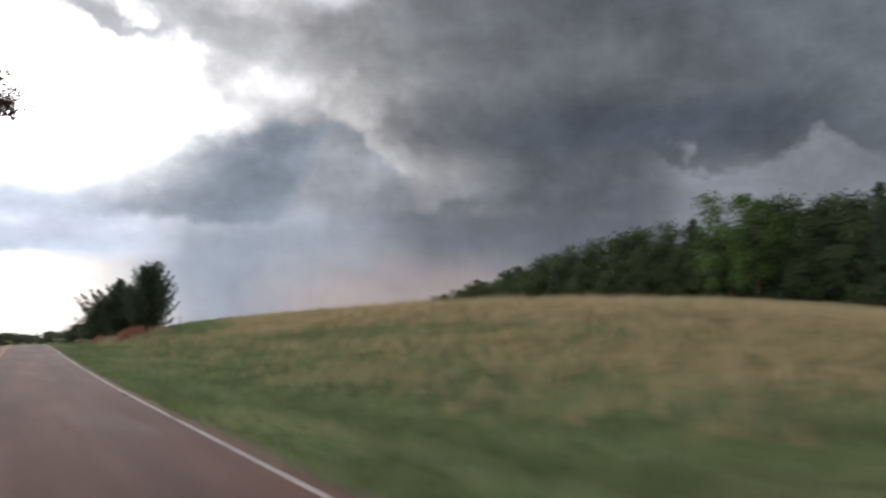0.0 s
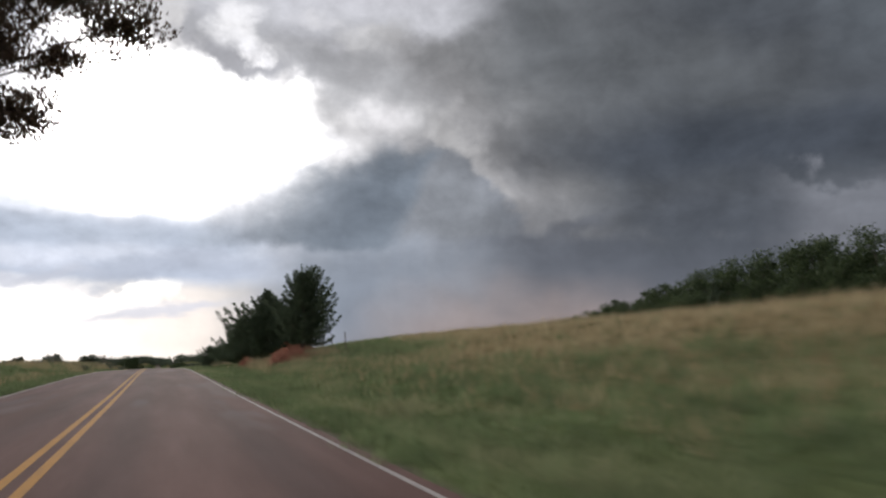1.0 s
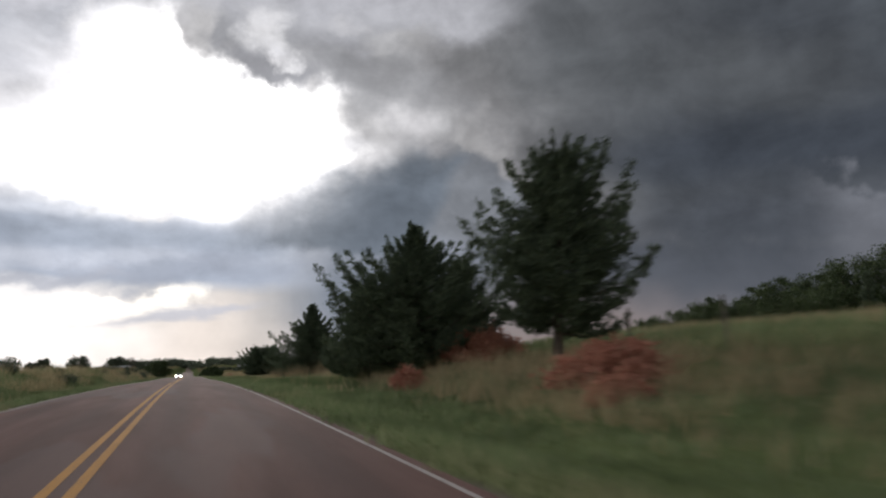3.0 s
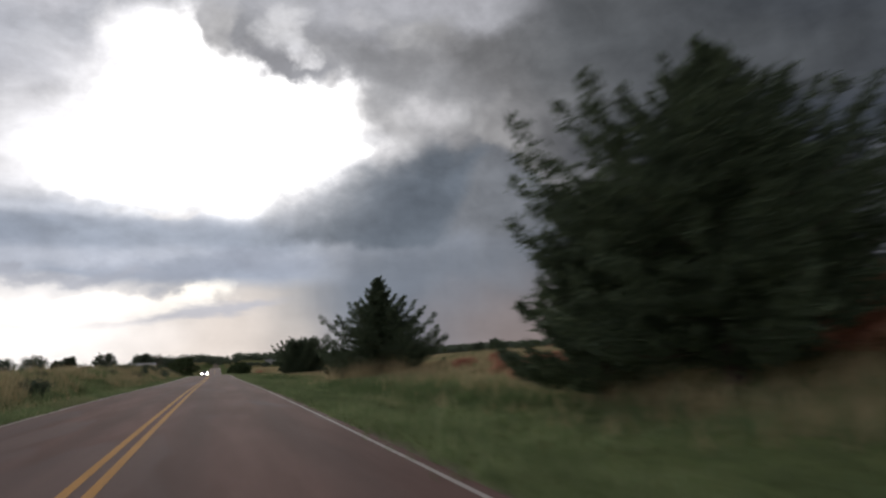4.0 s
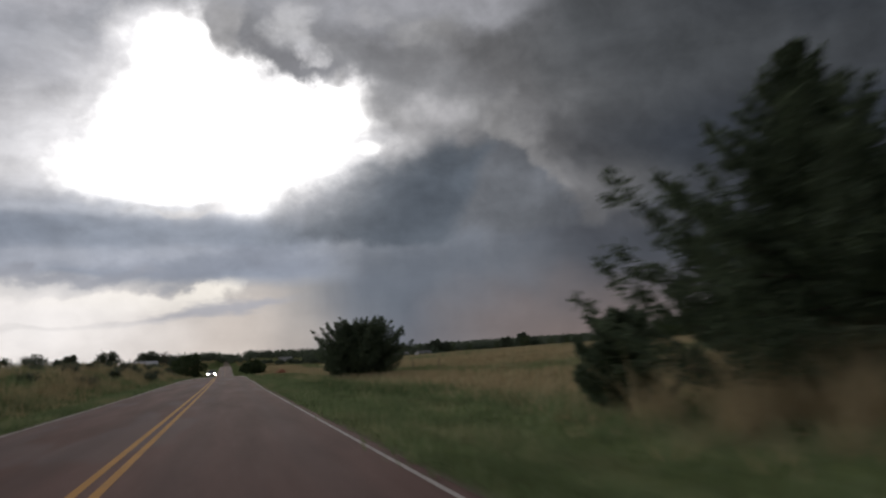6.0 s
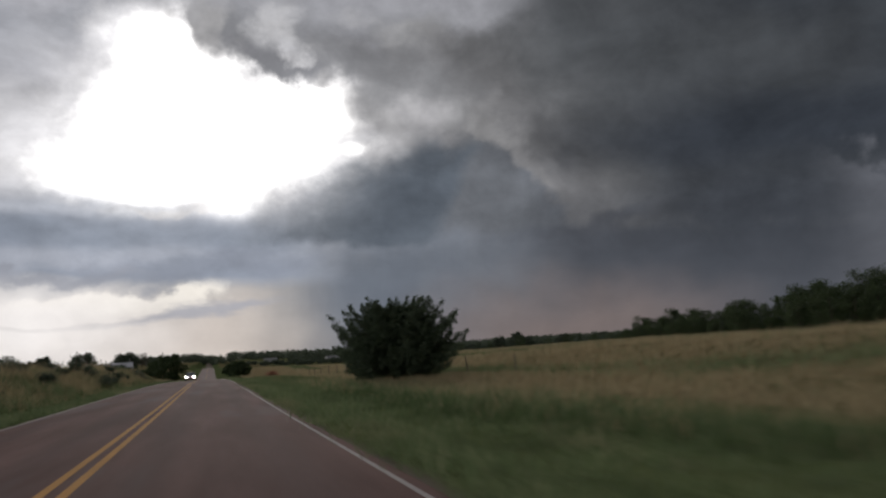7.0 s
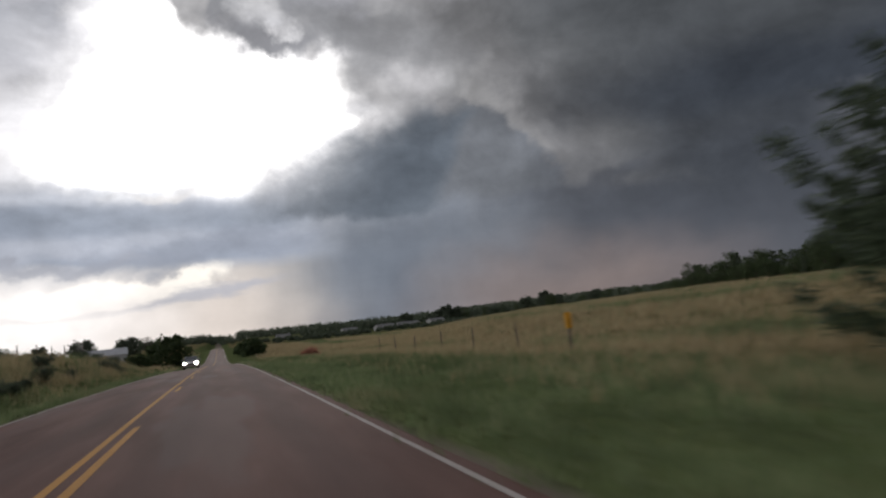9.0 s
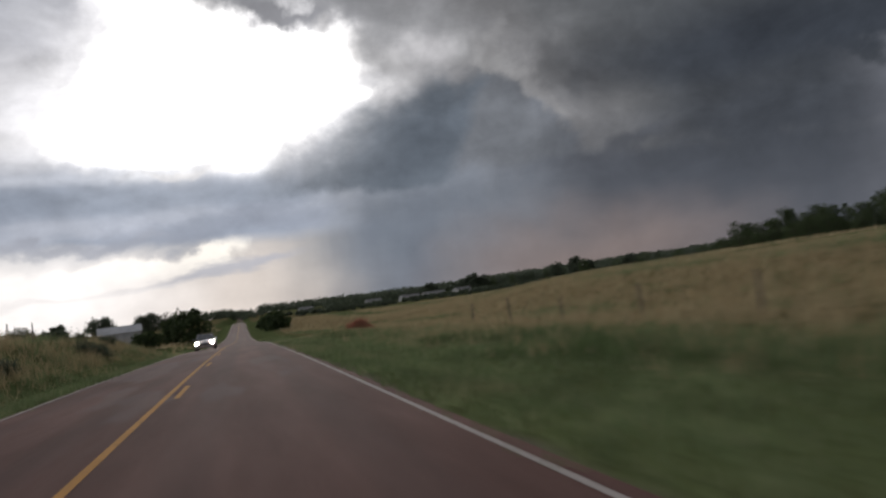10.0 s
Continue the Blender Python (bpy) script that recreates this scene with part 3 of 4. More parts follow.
def broadleaf(name, x, y, tall, wide, seed, mat, leaf=0.5, count=2600, base=0.12, lumps=16, label="", group="", trunk_r=0.25, z=None):
    """A leafy tree: forked limbs that end in clumps of leaves."""
    r = np.random.default_rng(seed)
    root = empty(name, x, y, (height(x, y) if z is None else z) - 0.1)
    wood, cs = [], []
    top = np.array([r.normal() * 0.04 * tall, r.normal() * 0.04 * tall, tall * 0.8])
    wood.append(tube([(0, 0, 0), top * 0.25, top * 0.55 + (0.2, 0.1, 0), top], [trunk_r * 1.25, trunk_r, trunk_r * 0.6, trunk_r * 0.15], 8))
    for k in range(lumps):
        h = base + (0.92 - base) * (k + 0.5) / lumps
        t = k * 2.4 + r.uniform(-0.5, 0.5)
        prof = math.sin(math.pi * min(1, (h - base * 0.5) / (1.05 - base * 0.5)) ** 0.8) ** 0.6
        d = wide * 0.5 * prof * r.uniform(0.45, 0.85)
        c = np.array([d * math.cos(t), d * math.sin(t), h * tall])
        size = wide * r.uniform(0.16, 0.26) * (0.6 + 0.5 * prof)
        start = top * min(0.95, max(0.15, h - 0.22))
        wood.append(tube([start, (start + c) / 2 + (0, 0, 0.03 * tall), c], [trunk_r * 0.4, trunk_r * 0.25, trunk_r * 0.08], 5))
        n = count // lumps
        p = unit(r.normal(size=(n, 3))) * (r.random((n, 1)) ** 0.45) * size * np.array([1.1, 1.1, 0.8])
        p *= 1 + 0.35 * np.sin(p[:, :1] * 5 / size + k) * np.sin(p[:, 2:] * 6 / size)
        cs.append(c + p)
    cs = np.concatenate(cs)
    v, f = sprays(cs, rng.normal(size=cs.shape) + np.array([0, 0, -0.2]), leaf, leaf * 0.62, seed)
    mesh_object("crown", v, f, mat, root)
    v, f = joined(wood)
    shade_smooth(mesh_object("trunk", v, f, BARK, root))
    return tagged(root, label, "tree", group)


# roadside cedars
cedar("cedar_tree", 14.0, 91.7, 7.7, 7.0, 11, label="tall ragged red cedar with a bare lower trunk beside the road", branches=230, bare=0.14, each=30, lean=0.01, droop=0.3, squash=0.10, rise=26, ragged=0.24,
      outline=[(0.1, 0.62), (0.22, 0.92), (0.42, 1.0), (0.6, 0.86), (0.78, 0.60), (0.9, 0.40), (1, 0.20)])
cedar("cedar_tree", 12.2, 104.0, 8.0, 10.2, 12, label="broad dark red cedar with up-swept branches beside the road", branches=280, bare=0.05, each=44, droop=0.15, rise=12, ragged=0.14,
      outline=[(0, 0.70), (0.12, 0.90), (0.34, 1.0), (0.5, 0.78), (0.64, 0.46), (0.8, 0.20), (1, 0.03)])
cedar("cedar_tree", 9.9, 105.6, 5.2, 5.6, 13, label="smaller dark red cedar standing against a broad one", branches=130, shape=0.6, each=38, droop=0.15, ragged=0.18, rise=8)
cedar("cedar_tree", 14.9, 104.8, 5.6, 6.4, 17, label="dark red cedar standing against a broad one", branches=130, shape=0.7, each=38, droop=0.2, ragged=0.18, rise=10)
cedar("cedar_tree", 14.1, 148.4, 8.2, 10.4, 21, label="lone cone-shaped red cedar with wide spread branches", branches=270, bare=0.03, each=50, droop=0.2, rise=6, ragged=0.10,
      outline=[(0, 0.88), (0.08, 1.0), (0.26, 0.98), (0.42, 0.76), (0.6, 0.45), (0.78, 0.20), (0.92, 0.09), (1, 0.02)])
cedar("young_cedar", 11.3, 152.4, 2.5, 3.4, 22, label="young red cedar at the foot of a lone cone-shaped one", branches=70, shape=0.5, each=34, droop=0.1)
cedar("cedar_tree", 14.4, 209.7, 5.1, 9.4, 16, label="round bushy red cedar with a flat ragged top", branches=320, bare=0.12, each=50, droop=0.5, squash=0.06, rise=-4, ragged=0.2,
      outline=[(0.04, 0.92), (0.2, 1.0), (0.42, 0.98), (0.66, 0.80), (0.86, 0.52), (1, 0.28)])


def dead_shrub(x, y, tall, wide, seed):
    """A dense low mound of dead needles on fallen twigs."""
    r = np.random.default_rng(seed)
    root = empty("dead_shrub", x, y, height(x, y) - 0.04)
    wood, cs = [], []
    for k in range(int(26 + 10 * wide)):
        t, d = r.uniform(0, 2 * math.pi), r.random() ** 0.5
        tip = np.array([math.cos(t) * wide * 0.5 * d, math.sin(t) * wide * 0.42 * d, tall * (1 - d * d * 0.8) * r.uniform(0.7, 1.08)])
        foot = tip * (0.35, 0.35, 0) + (0, 0, 0.02)
        wood.append(tube([foot, (foot + tip) / 2 + r.normal(size=3) * 0.05, tip], [0.022, 0.014, 0.005], 4))
        n = 110
        q = r.random((n, 1)) ** 0.6
        cs.append(foot + (tip - foot) * q + r.normal(size=(n, 3)) * (0.05 + 0.05 * wide ** 0.5))
    cs = np.concatenate(cs)
    cs[:, 2] = np.maximum(cs[:, 2], 0.03)
    v, f = sprays(cs, r.normal(size=cs.shape) + (0, 0, 0.4), 0.20, 0.085, seed)
    mesh_object("needles", v, f, RED, root)
    v, f = joined(wood)
    mesh_object("twigs", v, f, BARK, root)
    return tagged(root, "low dead shrub with rust-red needles in the grass", "shrub", "dead red shrubs")


for k, (x, y, h, w) in enumerate([(11.6, 84.4, 1.25, 3.7), (10.2, 82.0, 0.6, 1.5), (9.3, 95.5, 0.8, 1.5), (15.0, 101.5, 1.7, 4.6), (12.6, 114.0, 0.85, 3.2), (14.4, 122.0, 0.75, 2.0), (16.6, 135.0, 0.55, 1.6), (17.6, 131.5, 0.5, 1.5), (12.5, 297.0, 1.2, 2.8)]):
    dead_shrub(x, y, h, w, 30 + k)

# the tree whose limbs reach over the road


def overhanging_tree(x, y):
    r = np.random.default_rng(51)
    z0 = height(x, y) - 0.2
    root = empty("roadside_tree", x, y, z0)
    fork = np.array([0.3, 0.2, 9.0])
    wood = [tube([(0, 0, 0), (0.1, 0, 3), (0.2, 0.1, 6), fork], [0.62, 0.5, 0.44, 0.38], 10)]
    # limbs: end point and size of the leafy clump there, from the foot of the trunk
    limbs = [((10.0, 1.0, 19.3), 1.7), ((8.0, 0.6, 21.6), 2.4), ((5.8, -0.5, 21.0), 3.0), ((4.6, 0.4, 13.3), 1.6), ((2.8, 0.8, 17.6), 2.0), ((1.0, -3, 21.5), 3.0), ((-2.5, 2, 22.5), 3.4), ((-4.5, -3, 18), 3.4),
             ((-6.5, 1, 15), 3.0), ((-1.0, 5.5, 18), 3.2), ((-3.0, -5.5, 14), 2.8), ((2.0, 4.5, 21), 2.6), ((0.5, 1.0, 24), 2.6), ((2.2, -1.0, 13.2), 1.7), ((6.4, 0.3, 16.4), 0.8)]
    leaves = []
    for end, size in limbs:
        end = np.array(end)
        mid = fork + (end - fork) * 0.45 + np.array([-1.2, 0.4, 1.8]) * r.uniform(0.6, 1.2)
        path = np.array([fork, mid, end])
        wood.append(tube([fork, fork + (mid - fork) * 0.6, mid, end], [0.20, 0.15, 0.09, 0.02], 6))
        for _ in range(int(34 * size)):
            along = r.uniform(0.45, 1.0)
            start = path[1] + (end - path[1]) * along
            c = path[1] + (end - path[1]) * (0.35 + 0.65 * along) + unit(r.normal(size=3)) * size * r.random() ** 0.5 * np.array([1.0, 1.0, 0.8])
            wood.append(tube([start, (start + c) / 2 + r.normal(size=3) * 0.15, c], [0.035, 0.022, 0.01], 4))
            n = 25
            leaves.append(c + r.normal(size=(n, 3)) * np.array([0.34, 0.34, 0.26]))
    leaves = np.concatenate(leaves)
    v, f = sprays(leaves, r.normal(size=leaves.shape) + np.array([0, 0, -0.8]), 0.25, 0.18, 51)
    mesh_object("crown", v, f, LEAF_RUST, root)
    v, f = joined(wood)
    shade_smooth(mesh_object("trunk", v, f, BARK, root))
    return tagged(root, "tall russet-leaved tree whose limbs hang over the road", "tree")


overhanging_tree(-9.5, 61.0)

# the woods behind the field: some trees built, then repeated
kinds = [broadleaf("woodland_tree", 150, 96, 21, 13, 60, LEAF, 0.50, 4600, 0.10, 15, "full dark green broadleaf tree at the edge of the woods", "trees of the woods"),
         broadleaf("woodland_tree", 152, 112, 18, 12, 61, LEAF, 0.50, 4300, 0.06, 14, "full dark green broadleaf tree at the edge of the woods", "trees of the woods"),
         broadleaf("woodland_tree", 158, 138, 16, 11, 62, LEAF, 0.46, 4000, 0.05, 12, "full dark green broadleaf tree at the edge of the woods", "trees of the woods"),
         broadleaf("woodland_tree", 163, 168, 22, 9, 63, LEAF, 0.46, 4000, 0.10, 13, "tall narrow dark green tree rising from the woods", "trees of the woods")]
conifer = cedar("woodland_cedar", 141, 66, 20, 10, 64, CEDAR, "tall dark pointed cedar at the edge of the woods", 90, 0.8, 0, 0.04, 5, 0.0, 4.5)
tagged(conifer, group="trees of the woods")
for k, (x, y, h, w) in enumerate([(150, 118, 29, 17), (146, 107, 26, 14)]):
    broadleaf("cottonwood_tree", x, y, h, w, 70 + k, LEAF_PALE, 0.60, 4800, 0.12, 15, "tall cottonwood with pale fresh green leaves", "pale cottonwoods")
tops = profile([(40, 26), (90, 27.5), (170, 28.5), (215, 29), (260, 25.5), (300, 24.5), (346, 20.5), (400, 17), (450, 15.5), (490, 16.5), (530, 15), (560, 11), (640, 10.5), (690, 12), (900, 11)], 3)
line_x = profile([(40, 138), (170, 164), (260, 182), (300, 192), (346, 203), (490, 231), (640, 240), (690, 230), (862, 206), (960, 190)], 3)
y = 44.0
while y < 940:
    far_part = y > 545
    for row in range(1 if far_part else 2):
        x = float(line_x(y)) + row * 9 + rng.uniform(-3, 3)
        yy = y + rng.uniform(-2, 2)
        z = height(x, yy)
        tall = (float(tops(y)) - z) * (rng.uniform(0.74, 1.12) if row else rng.uniform(0.42, 0.88))
        if far_part:
            tall = (float(tops(y)) - z) * rng.uniform(0.6, 1.0)
        proto = conifer if rng.random() < (0.25 if far_part else 0.06) else kinds[int(rng.integers(4))]
        size = max(3.5, tall) / {kinds[0]: 21, kinds[1]: 18, kinds[2]: 16, kinds[3]: 22, conifer: 20}[proto]
        c = copy_thing(proto, pose(x, yy, z - (0.2 if row or far_part else 1.0), 0, 0, float(rng.uniform(0, 360))))
        c.scale = (size * rng.uniform(0.95, 1.25),) * 2 + (size,)
    y += rng.uniform(16, 34) if far_part else rng.uniform(3.1, 4.8)


for x, y, top in ((142, 76, 26.0), (146, 70, 23.5), (139, 66, 21.0)):
    c = copy_thing(conifer, pose(x, y, height(x, y) - 0.2, 0, 0, x))
    c.scale = ((top - height(x, y)) / 20,) * 3


def lone(x, y, top, wide, seed, mat, label, kind="field_tree"):
    z = height(x, y)
    return broadleaf(kind, x, y, max(2.5, top - z), wide, seed, mat, min(1.3, 0.1 * wide), 2600, 0.08, 14, label, "trees of the far fields", 0.2)


for k, (x, y, top, w) in enumerate([(-85, 734, 13, 18), (-55, 717, 11, 17), (-112, 743, 12, 12), (-150, 800, 13, 26), (-172, 790, 12, 22), (-128, 790, 9, 15), (-11.7, 429, 5.2, 9), (-17, 436, 3.4, 6.5),
                                    (-13.5, 352, 0.6, 4.5), (12.8, 500, 1.4, 11), (-34, 690, 5, 9)]):
    # beyond 600 m the leaf colour is paled to imitate haze
    lone(x, y, top, w, 90 + k, LEAF_GREY_HAZED if y > 600 else LEAF, "dark rounded tree standing far off by the road" if abs(x) < 40 else "dark rounded tree far across the fields")

# a bare, pale tree among them
broadleaf("bare_tree", -46, 735, 11.5, 11, 120, WOOD_POST, 0.45, 1500, 0.15, 14, "bare pale grey tree far off beside a farm shed", "trees of the far fields", 0.22)

# single trees that stand out above the ridge, seen over the hill: bearing, distance, top; haze is in their leaf colour
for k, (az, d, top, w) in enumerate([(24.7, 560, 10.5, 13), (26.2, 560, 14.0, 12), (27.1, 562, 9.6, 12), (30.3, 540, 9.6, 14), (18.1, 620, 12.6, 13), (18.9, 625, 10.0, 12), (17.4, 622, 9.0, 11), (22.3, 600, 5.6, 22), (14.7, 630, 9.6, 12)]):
    lone(1.55 + d * math.sin(radians(az)), 226 + d * math.cos(radians(az)), top, w, 130 + k, LEAF_GREY_HAZED, "dark tree standing above the far wooded ridge")

# wooded ridges on the horizon, with distance haze mixed into the leaf colour
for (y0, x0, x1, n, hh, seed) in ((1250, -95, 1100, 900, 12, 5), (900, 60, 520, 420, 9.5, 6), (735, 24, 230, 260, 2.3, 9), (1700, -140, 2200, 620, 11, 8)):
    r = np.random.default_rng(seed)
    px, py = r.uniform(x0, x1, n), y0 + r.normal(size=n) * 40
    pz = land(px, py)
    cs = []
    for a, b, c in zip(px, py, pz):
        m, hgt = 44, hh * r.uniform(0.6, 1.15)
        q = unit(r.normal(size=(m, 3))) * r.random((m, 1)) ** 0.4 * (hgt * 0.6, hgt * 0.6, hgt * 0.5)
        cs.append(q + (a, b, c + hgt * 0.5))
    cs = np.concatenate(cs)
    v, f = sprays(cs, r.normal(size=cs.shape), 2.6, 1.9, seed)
    tagged(mesh_object("far_woods", v, f, LEAF_GREY_HAZED), "dense dark woods along the far ridge", "woods", kind="stuff")


# ---- grass ----
def blades(name, n_clumps, per, xr, yr, tall, width, mat, seed, keep, label):
    r = np.random.default_rng(seed)
    cx, cy = r.uniform(*xr, n_clumps), r.uniform(*yr, n_clumps)
    ok = keep(cx, cy, r.random(n_clumps))
    cx, cy = np.repeat(cx[ok], per), np.repeat(cy[ok], per)
    n = len(cx)
    size = np.repeat(r.uniform(0.6, 1.35, n // per), per) * r.uniform(0.6, 1.2, n)
    cx, cy = cx + r.normal(size=n) * 0.16, cy + r.normal(size=n) * 0.16
    base = np.stack([cx, cy, land(cx, cy) - 0.03], 1)
    t = r.uniform(0, 2 * math.pi, n)
    side = np.stack([np.cos(t), np.sin(t), np.zeros(n)], 1) * (width * r.uniform(0.6, 1.3, n))[:, None]
    lean = np.stack([r.normal(size=n) * 0.3, r.normal(size=n) * 0.3, np.ones(n)], 1) * (tall * size)[:, None]
    v = np.stack([base - side, base + side, base + lean], 1).reshape(-1, 3)
    return tagged(mesh_object(name, v, np.arange(3 * n).reshape(-1, 3), mat), label, "grass", kind="stuff")


def patchy(x, y):
    """Streaks of greener and riper grass that run along the field."""
    return 0.55 * smooth(45, 80, y) * smooth(130, 100, y) - 0.35 * smooth(65, 35, y) + np.sin(0.40 * x + 1.3 * np.sin(0.031 * y) + 0.9 * np.sin(0.013 * y + 0.1 * x)) + 0.55 * np.sin(0.11 * y + 0.3 * x) * np.sin(0.047 * y)


blades("verge_grass", 50000, 6, (3.74, 14), (-4, 330), 0.20, 0.016, GRASS, 1, lambda x, y, q: q < 1.1 - (x - 4) / 14, "mown green grass of the roadside verge")
blades("verge_grass", 26000, 6, (-10, -3.76), (-4, 330), 0.22, 0.018, GRASS, 2, lambda x, y, q: q < 1.1 - (-x - 4) / 6, "green grass of the roadside verge")
blades("field_grass", 60000, 6, (9, 46), (-4, 330), 0.40, 0.020, GRASS, 3, lambda x, y, q: (q < 0.10) | (patchy(x, y) > 0.75) | (x < 10 + 3 * q), "tall green grass of the field")
blades("ripe_grass", 72000, 6, (7.5, 48), (-4, 335), 0.46, 0.016, STRAW, 4, lambda x, y, q: (patchy(x, y) < 0.95) & (q < (x - 7) / 8) & (q > 0.7 * smooth(33, 40, x) * smooth(70, 110, y)), "ripe straw-coloured prairie grass")
blades("ripe_grass", 26000, 6, (-34, -6.5), (20, 335), 0.48, 0.018, STRAW, 5, lambda x, y, q: (patchy(x, y) < 0.15 + 0.5 * smooth(170, 230, y)) & (q < (-x - 6) / 4), "ripe straw-coloured prairie grass")
blades("field_grass", 20000, 6, (-34, -8), (20, 335), 0.42, 0.022, GRASS, 6, lambda x, y, q: (q < 0.25) | (patchy(x, y) > 0.0 + 0.4 * smooth(170, 230, y)), "tall green grass of the field")
blades("verge_weeds", 9000, 9, (4.6, 13), (0, 320), 0.42, 0.02, GRASS, 12, lambda x, y, q: np.sin(x * 0.9 + 0.21 * y) * np.sin(y * 0.37 - x) > 0.62, "taller green weeds standing in clumps on the verge")
blades("ditch_grass", 6000, 8, (7.0, 11.5), (96, 320), 0.44, 0.022, LUSH, 13, lambda x, y, q: (np.sin(y * 0.11 + 0.8) + 0.6 * np.sin(y * 0.31 + x * 0.5) > 0.05) & (np.abs(x - 9.2 - 0.8 * np.sin(y * 0.09)) < 1.5 * q + 0.5), "lush dark green grass standing in the roadside ditch")
blades("tall_straw", 1100, 9, (9.6, 15.0), (143.5, 149.5), 1.3, 0.012, STRAW, 7, lambda x, y, q: np.sin(x * 2.3 + y) * np.sin(y * 1.1) > 0.15, "tall dry straw-coloured bunch grass round the cedars")
blades("tall_straw", 1600, 9, (8.5, 15), (78, 116), 0.8, 0.012, STRAW, 8, lambda x, y, q: np.sin(x * 2.3 + y) * np.sin(y * 1.1) > 0.25, "tall dry straw-coloured bunch grass round the cedars")
blades("bank_weeds", 5200, 9, (-17, -8.0), (110, 322), 0.85, 0.016, STRAW, 14, lambda x, y, q: np.sin(x * 1.1 + 0.13 * y) + np.sin(y * 0.23 - 0.6 * x) > -0.2, "tall tan weeds and seed heads on the bank")
blades("bank_weeds", 4200, 9, (-16, -7.4), (110, 322), 0.62, 0.024, GRASS, 15, lambda x, y, q: np.sin(x * 0.8 + 0.19 * y) + np.sin(y * 0.29 - 0.9 * x) > 0.3, "tall green weeds on the bank")
blades("valley_grass", 26000, 5, (14, 190), (330, 620), 0.7, 0.06, STRAW, 9, lambda x, y, q: patchy(x * 0.4, y * 0.5) < 0.5, "ripe grass of the far valley")
blades("valley_grass", 18000, 5, (14, 190), (330, 620), 0.6, 0.07, GRASS, 10, lambda x, y, q: patchy(x * 0.4, y * 0.5) > 0.1, "green grass of the far valley")
blades("valley_grass", 10000, 5, (-120, -8), (335, 620), 0.6, 0.06, STRAW, 11, lambda x, y, q: q < 0.6, "ripe grass of the far valley")


def weed_shrub(x, y, tall, wide, seed):
    """A low leafy shrub of many short stems."""
    r = np.random.default_rng(seed)
    root = empty("roadside_shrub", x, y, height(x, y) - 0.03)
    wood, cs = [], []
    for k in range(16):
        t = r.uniform(0, 2 * math.pi)
        tip = np.array([math.cos(t) * wide * 0.5 * r.random(), math.sin(t) * wide * 0.5 * r.random(), tall * r.uniform(0.5, 1.0)])
        wood.append(tube([(0, 0, 0), tip * 0.5 + (0, 0, 0.1), tip], [0.02, 0.014, 0.006], 4))
        q = r.uniform(0.25, 1.05, 70)[:, None]
        cs.append(tip * q + r.normal(size=(70, 3)) * wide * 0.09)
    cs = np.concatenate(cs)
    v, f = sprays(cs, r.normal(size=cs.shape) + (0, 0, 0.5), 0.16, 0.09, seed)
    # lighter muted leaves, in the material made for the hazed trees
    mesh_object("leaves", v, f, LEAF_GREY_HAZED, root)
    v, f = joined(wood)
    mesh_object("stems", v, f, BARK, root)
    return tagged(root, "low dark green shrub among weeds on the bank", "shrub", "shrubs on the bank")


bank = np.random.default_rng(19)
for k in range(50):
    x, y = -bank.uniform(8.2, 18.0), bank.uniform(120, 322)
    weed_shrub(float(x), float(y), float(bank.uniform(0.4, 0.95)), float(bank.uniform(1.2, 2.8)), 200 + k)

# ---- posts and markers of the fence ----


def fence_post(x, y, tall, seed):
    r = random.Random(seed)
    bm = bmesh.new()
    v, f = tube([(0, 0, -0.3), (0.01, 0, tall * 0.5), (r.uniform(-0.04, 0.04), r.uniform(-0.04, 0.04), tall)], [0.05, 0.047, 0.043], 8)
    vs = [bm.verts.new(p) for p in v]
    for q in f:
        bm.faces.new([vs[i] for i in q])
    bm.faces.new(vs[-8:])
    ob = part("fence_post", bm, WOOD_POST)
    ob.matrix_world = pose(x, y, height(x, y), r.uniform(-4, 4), r.uniform(-4, 4), r.uniform(0, 90))
    return tagged(ob, "weathered grey wooden fence post in the grass", "post", "fence posts")


for k, (x, y, h) in enumerate([(16.7, 86.1, 1.5), (16.6, 91.2, 1.5), (20.6, 212.0, 1.3), (21.0, 203.5, 1.3), (15.6, 236.8, 1.3), (15.6, 243.5, 1.25), (15.7, 250.0, 1.3), (15.7, 257.0, 1.2), (15.8, 264.0, 1.3), (15.9, 271.0, 1.25),
                               (-13.5, 262.0, 1.5), (-13.6, 268.5, 1.4), (-13.5, 275.0, 1.5), (-13.8, 282.0, 1.4), (-14.0, 289.0, 1.5), (-13.7, 255.0, 1.4)]):
    fence_post(x, y, h, k)

MARKER_YELLOW = surface("faded_yellow_plastic", lambda N, p: N.values(N.noise(p, 9, 4, 0.6)[0], (0.3, (0.62, 0.30, 0.03)), (0.7, (0.78, 0.42, 0.06))), 0.5)
for x, y, h, turn in ((14.8, 229.6, 1.25, 10), (15.4, 230.8, 1.45, -8)):
    z = height(x, y)
    mk = empty("line_marker", x, y, z, turn)
    part("post", boxed(-0.045, 0.045, -0.045, 0.045, -0.3, h, bevel=0.012), WOOD_POST, mk)
    part("marker_head", boxed(-0.15, 0.15, -0.07, 0.07, h - 0.34, h + 0.12, bevel=0.03), MARKER_YELLOW, mk, "yellow plastic marker head")
    tagged(mk, "buried line marker with a yellow head on a wooden post", "marker", "line markers")

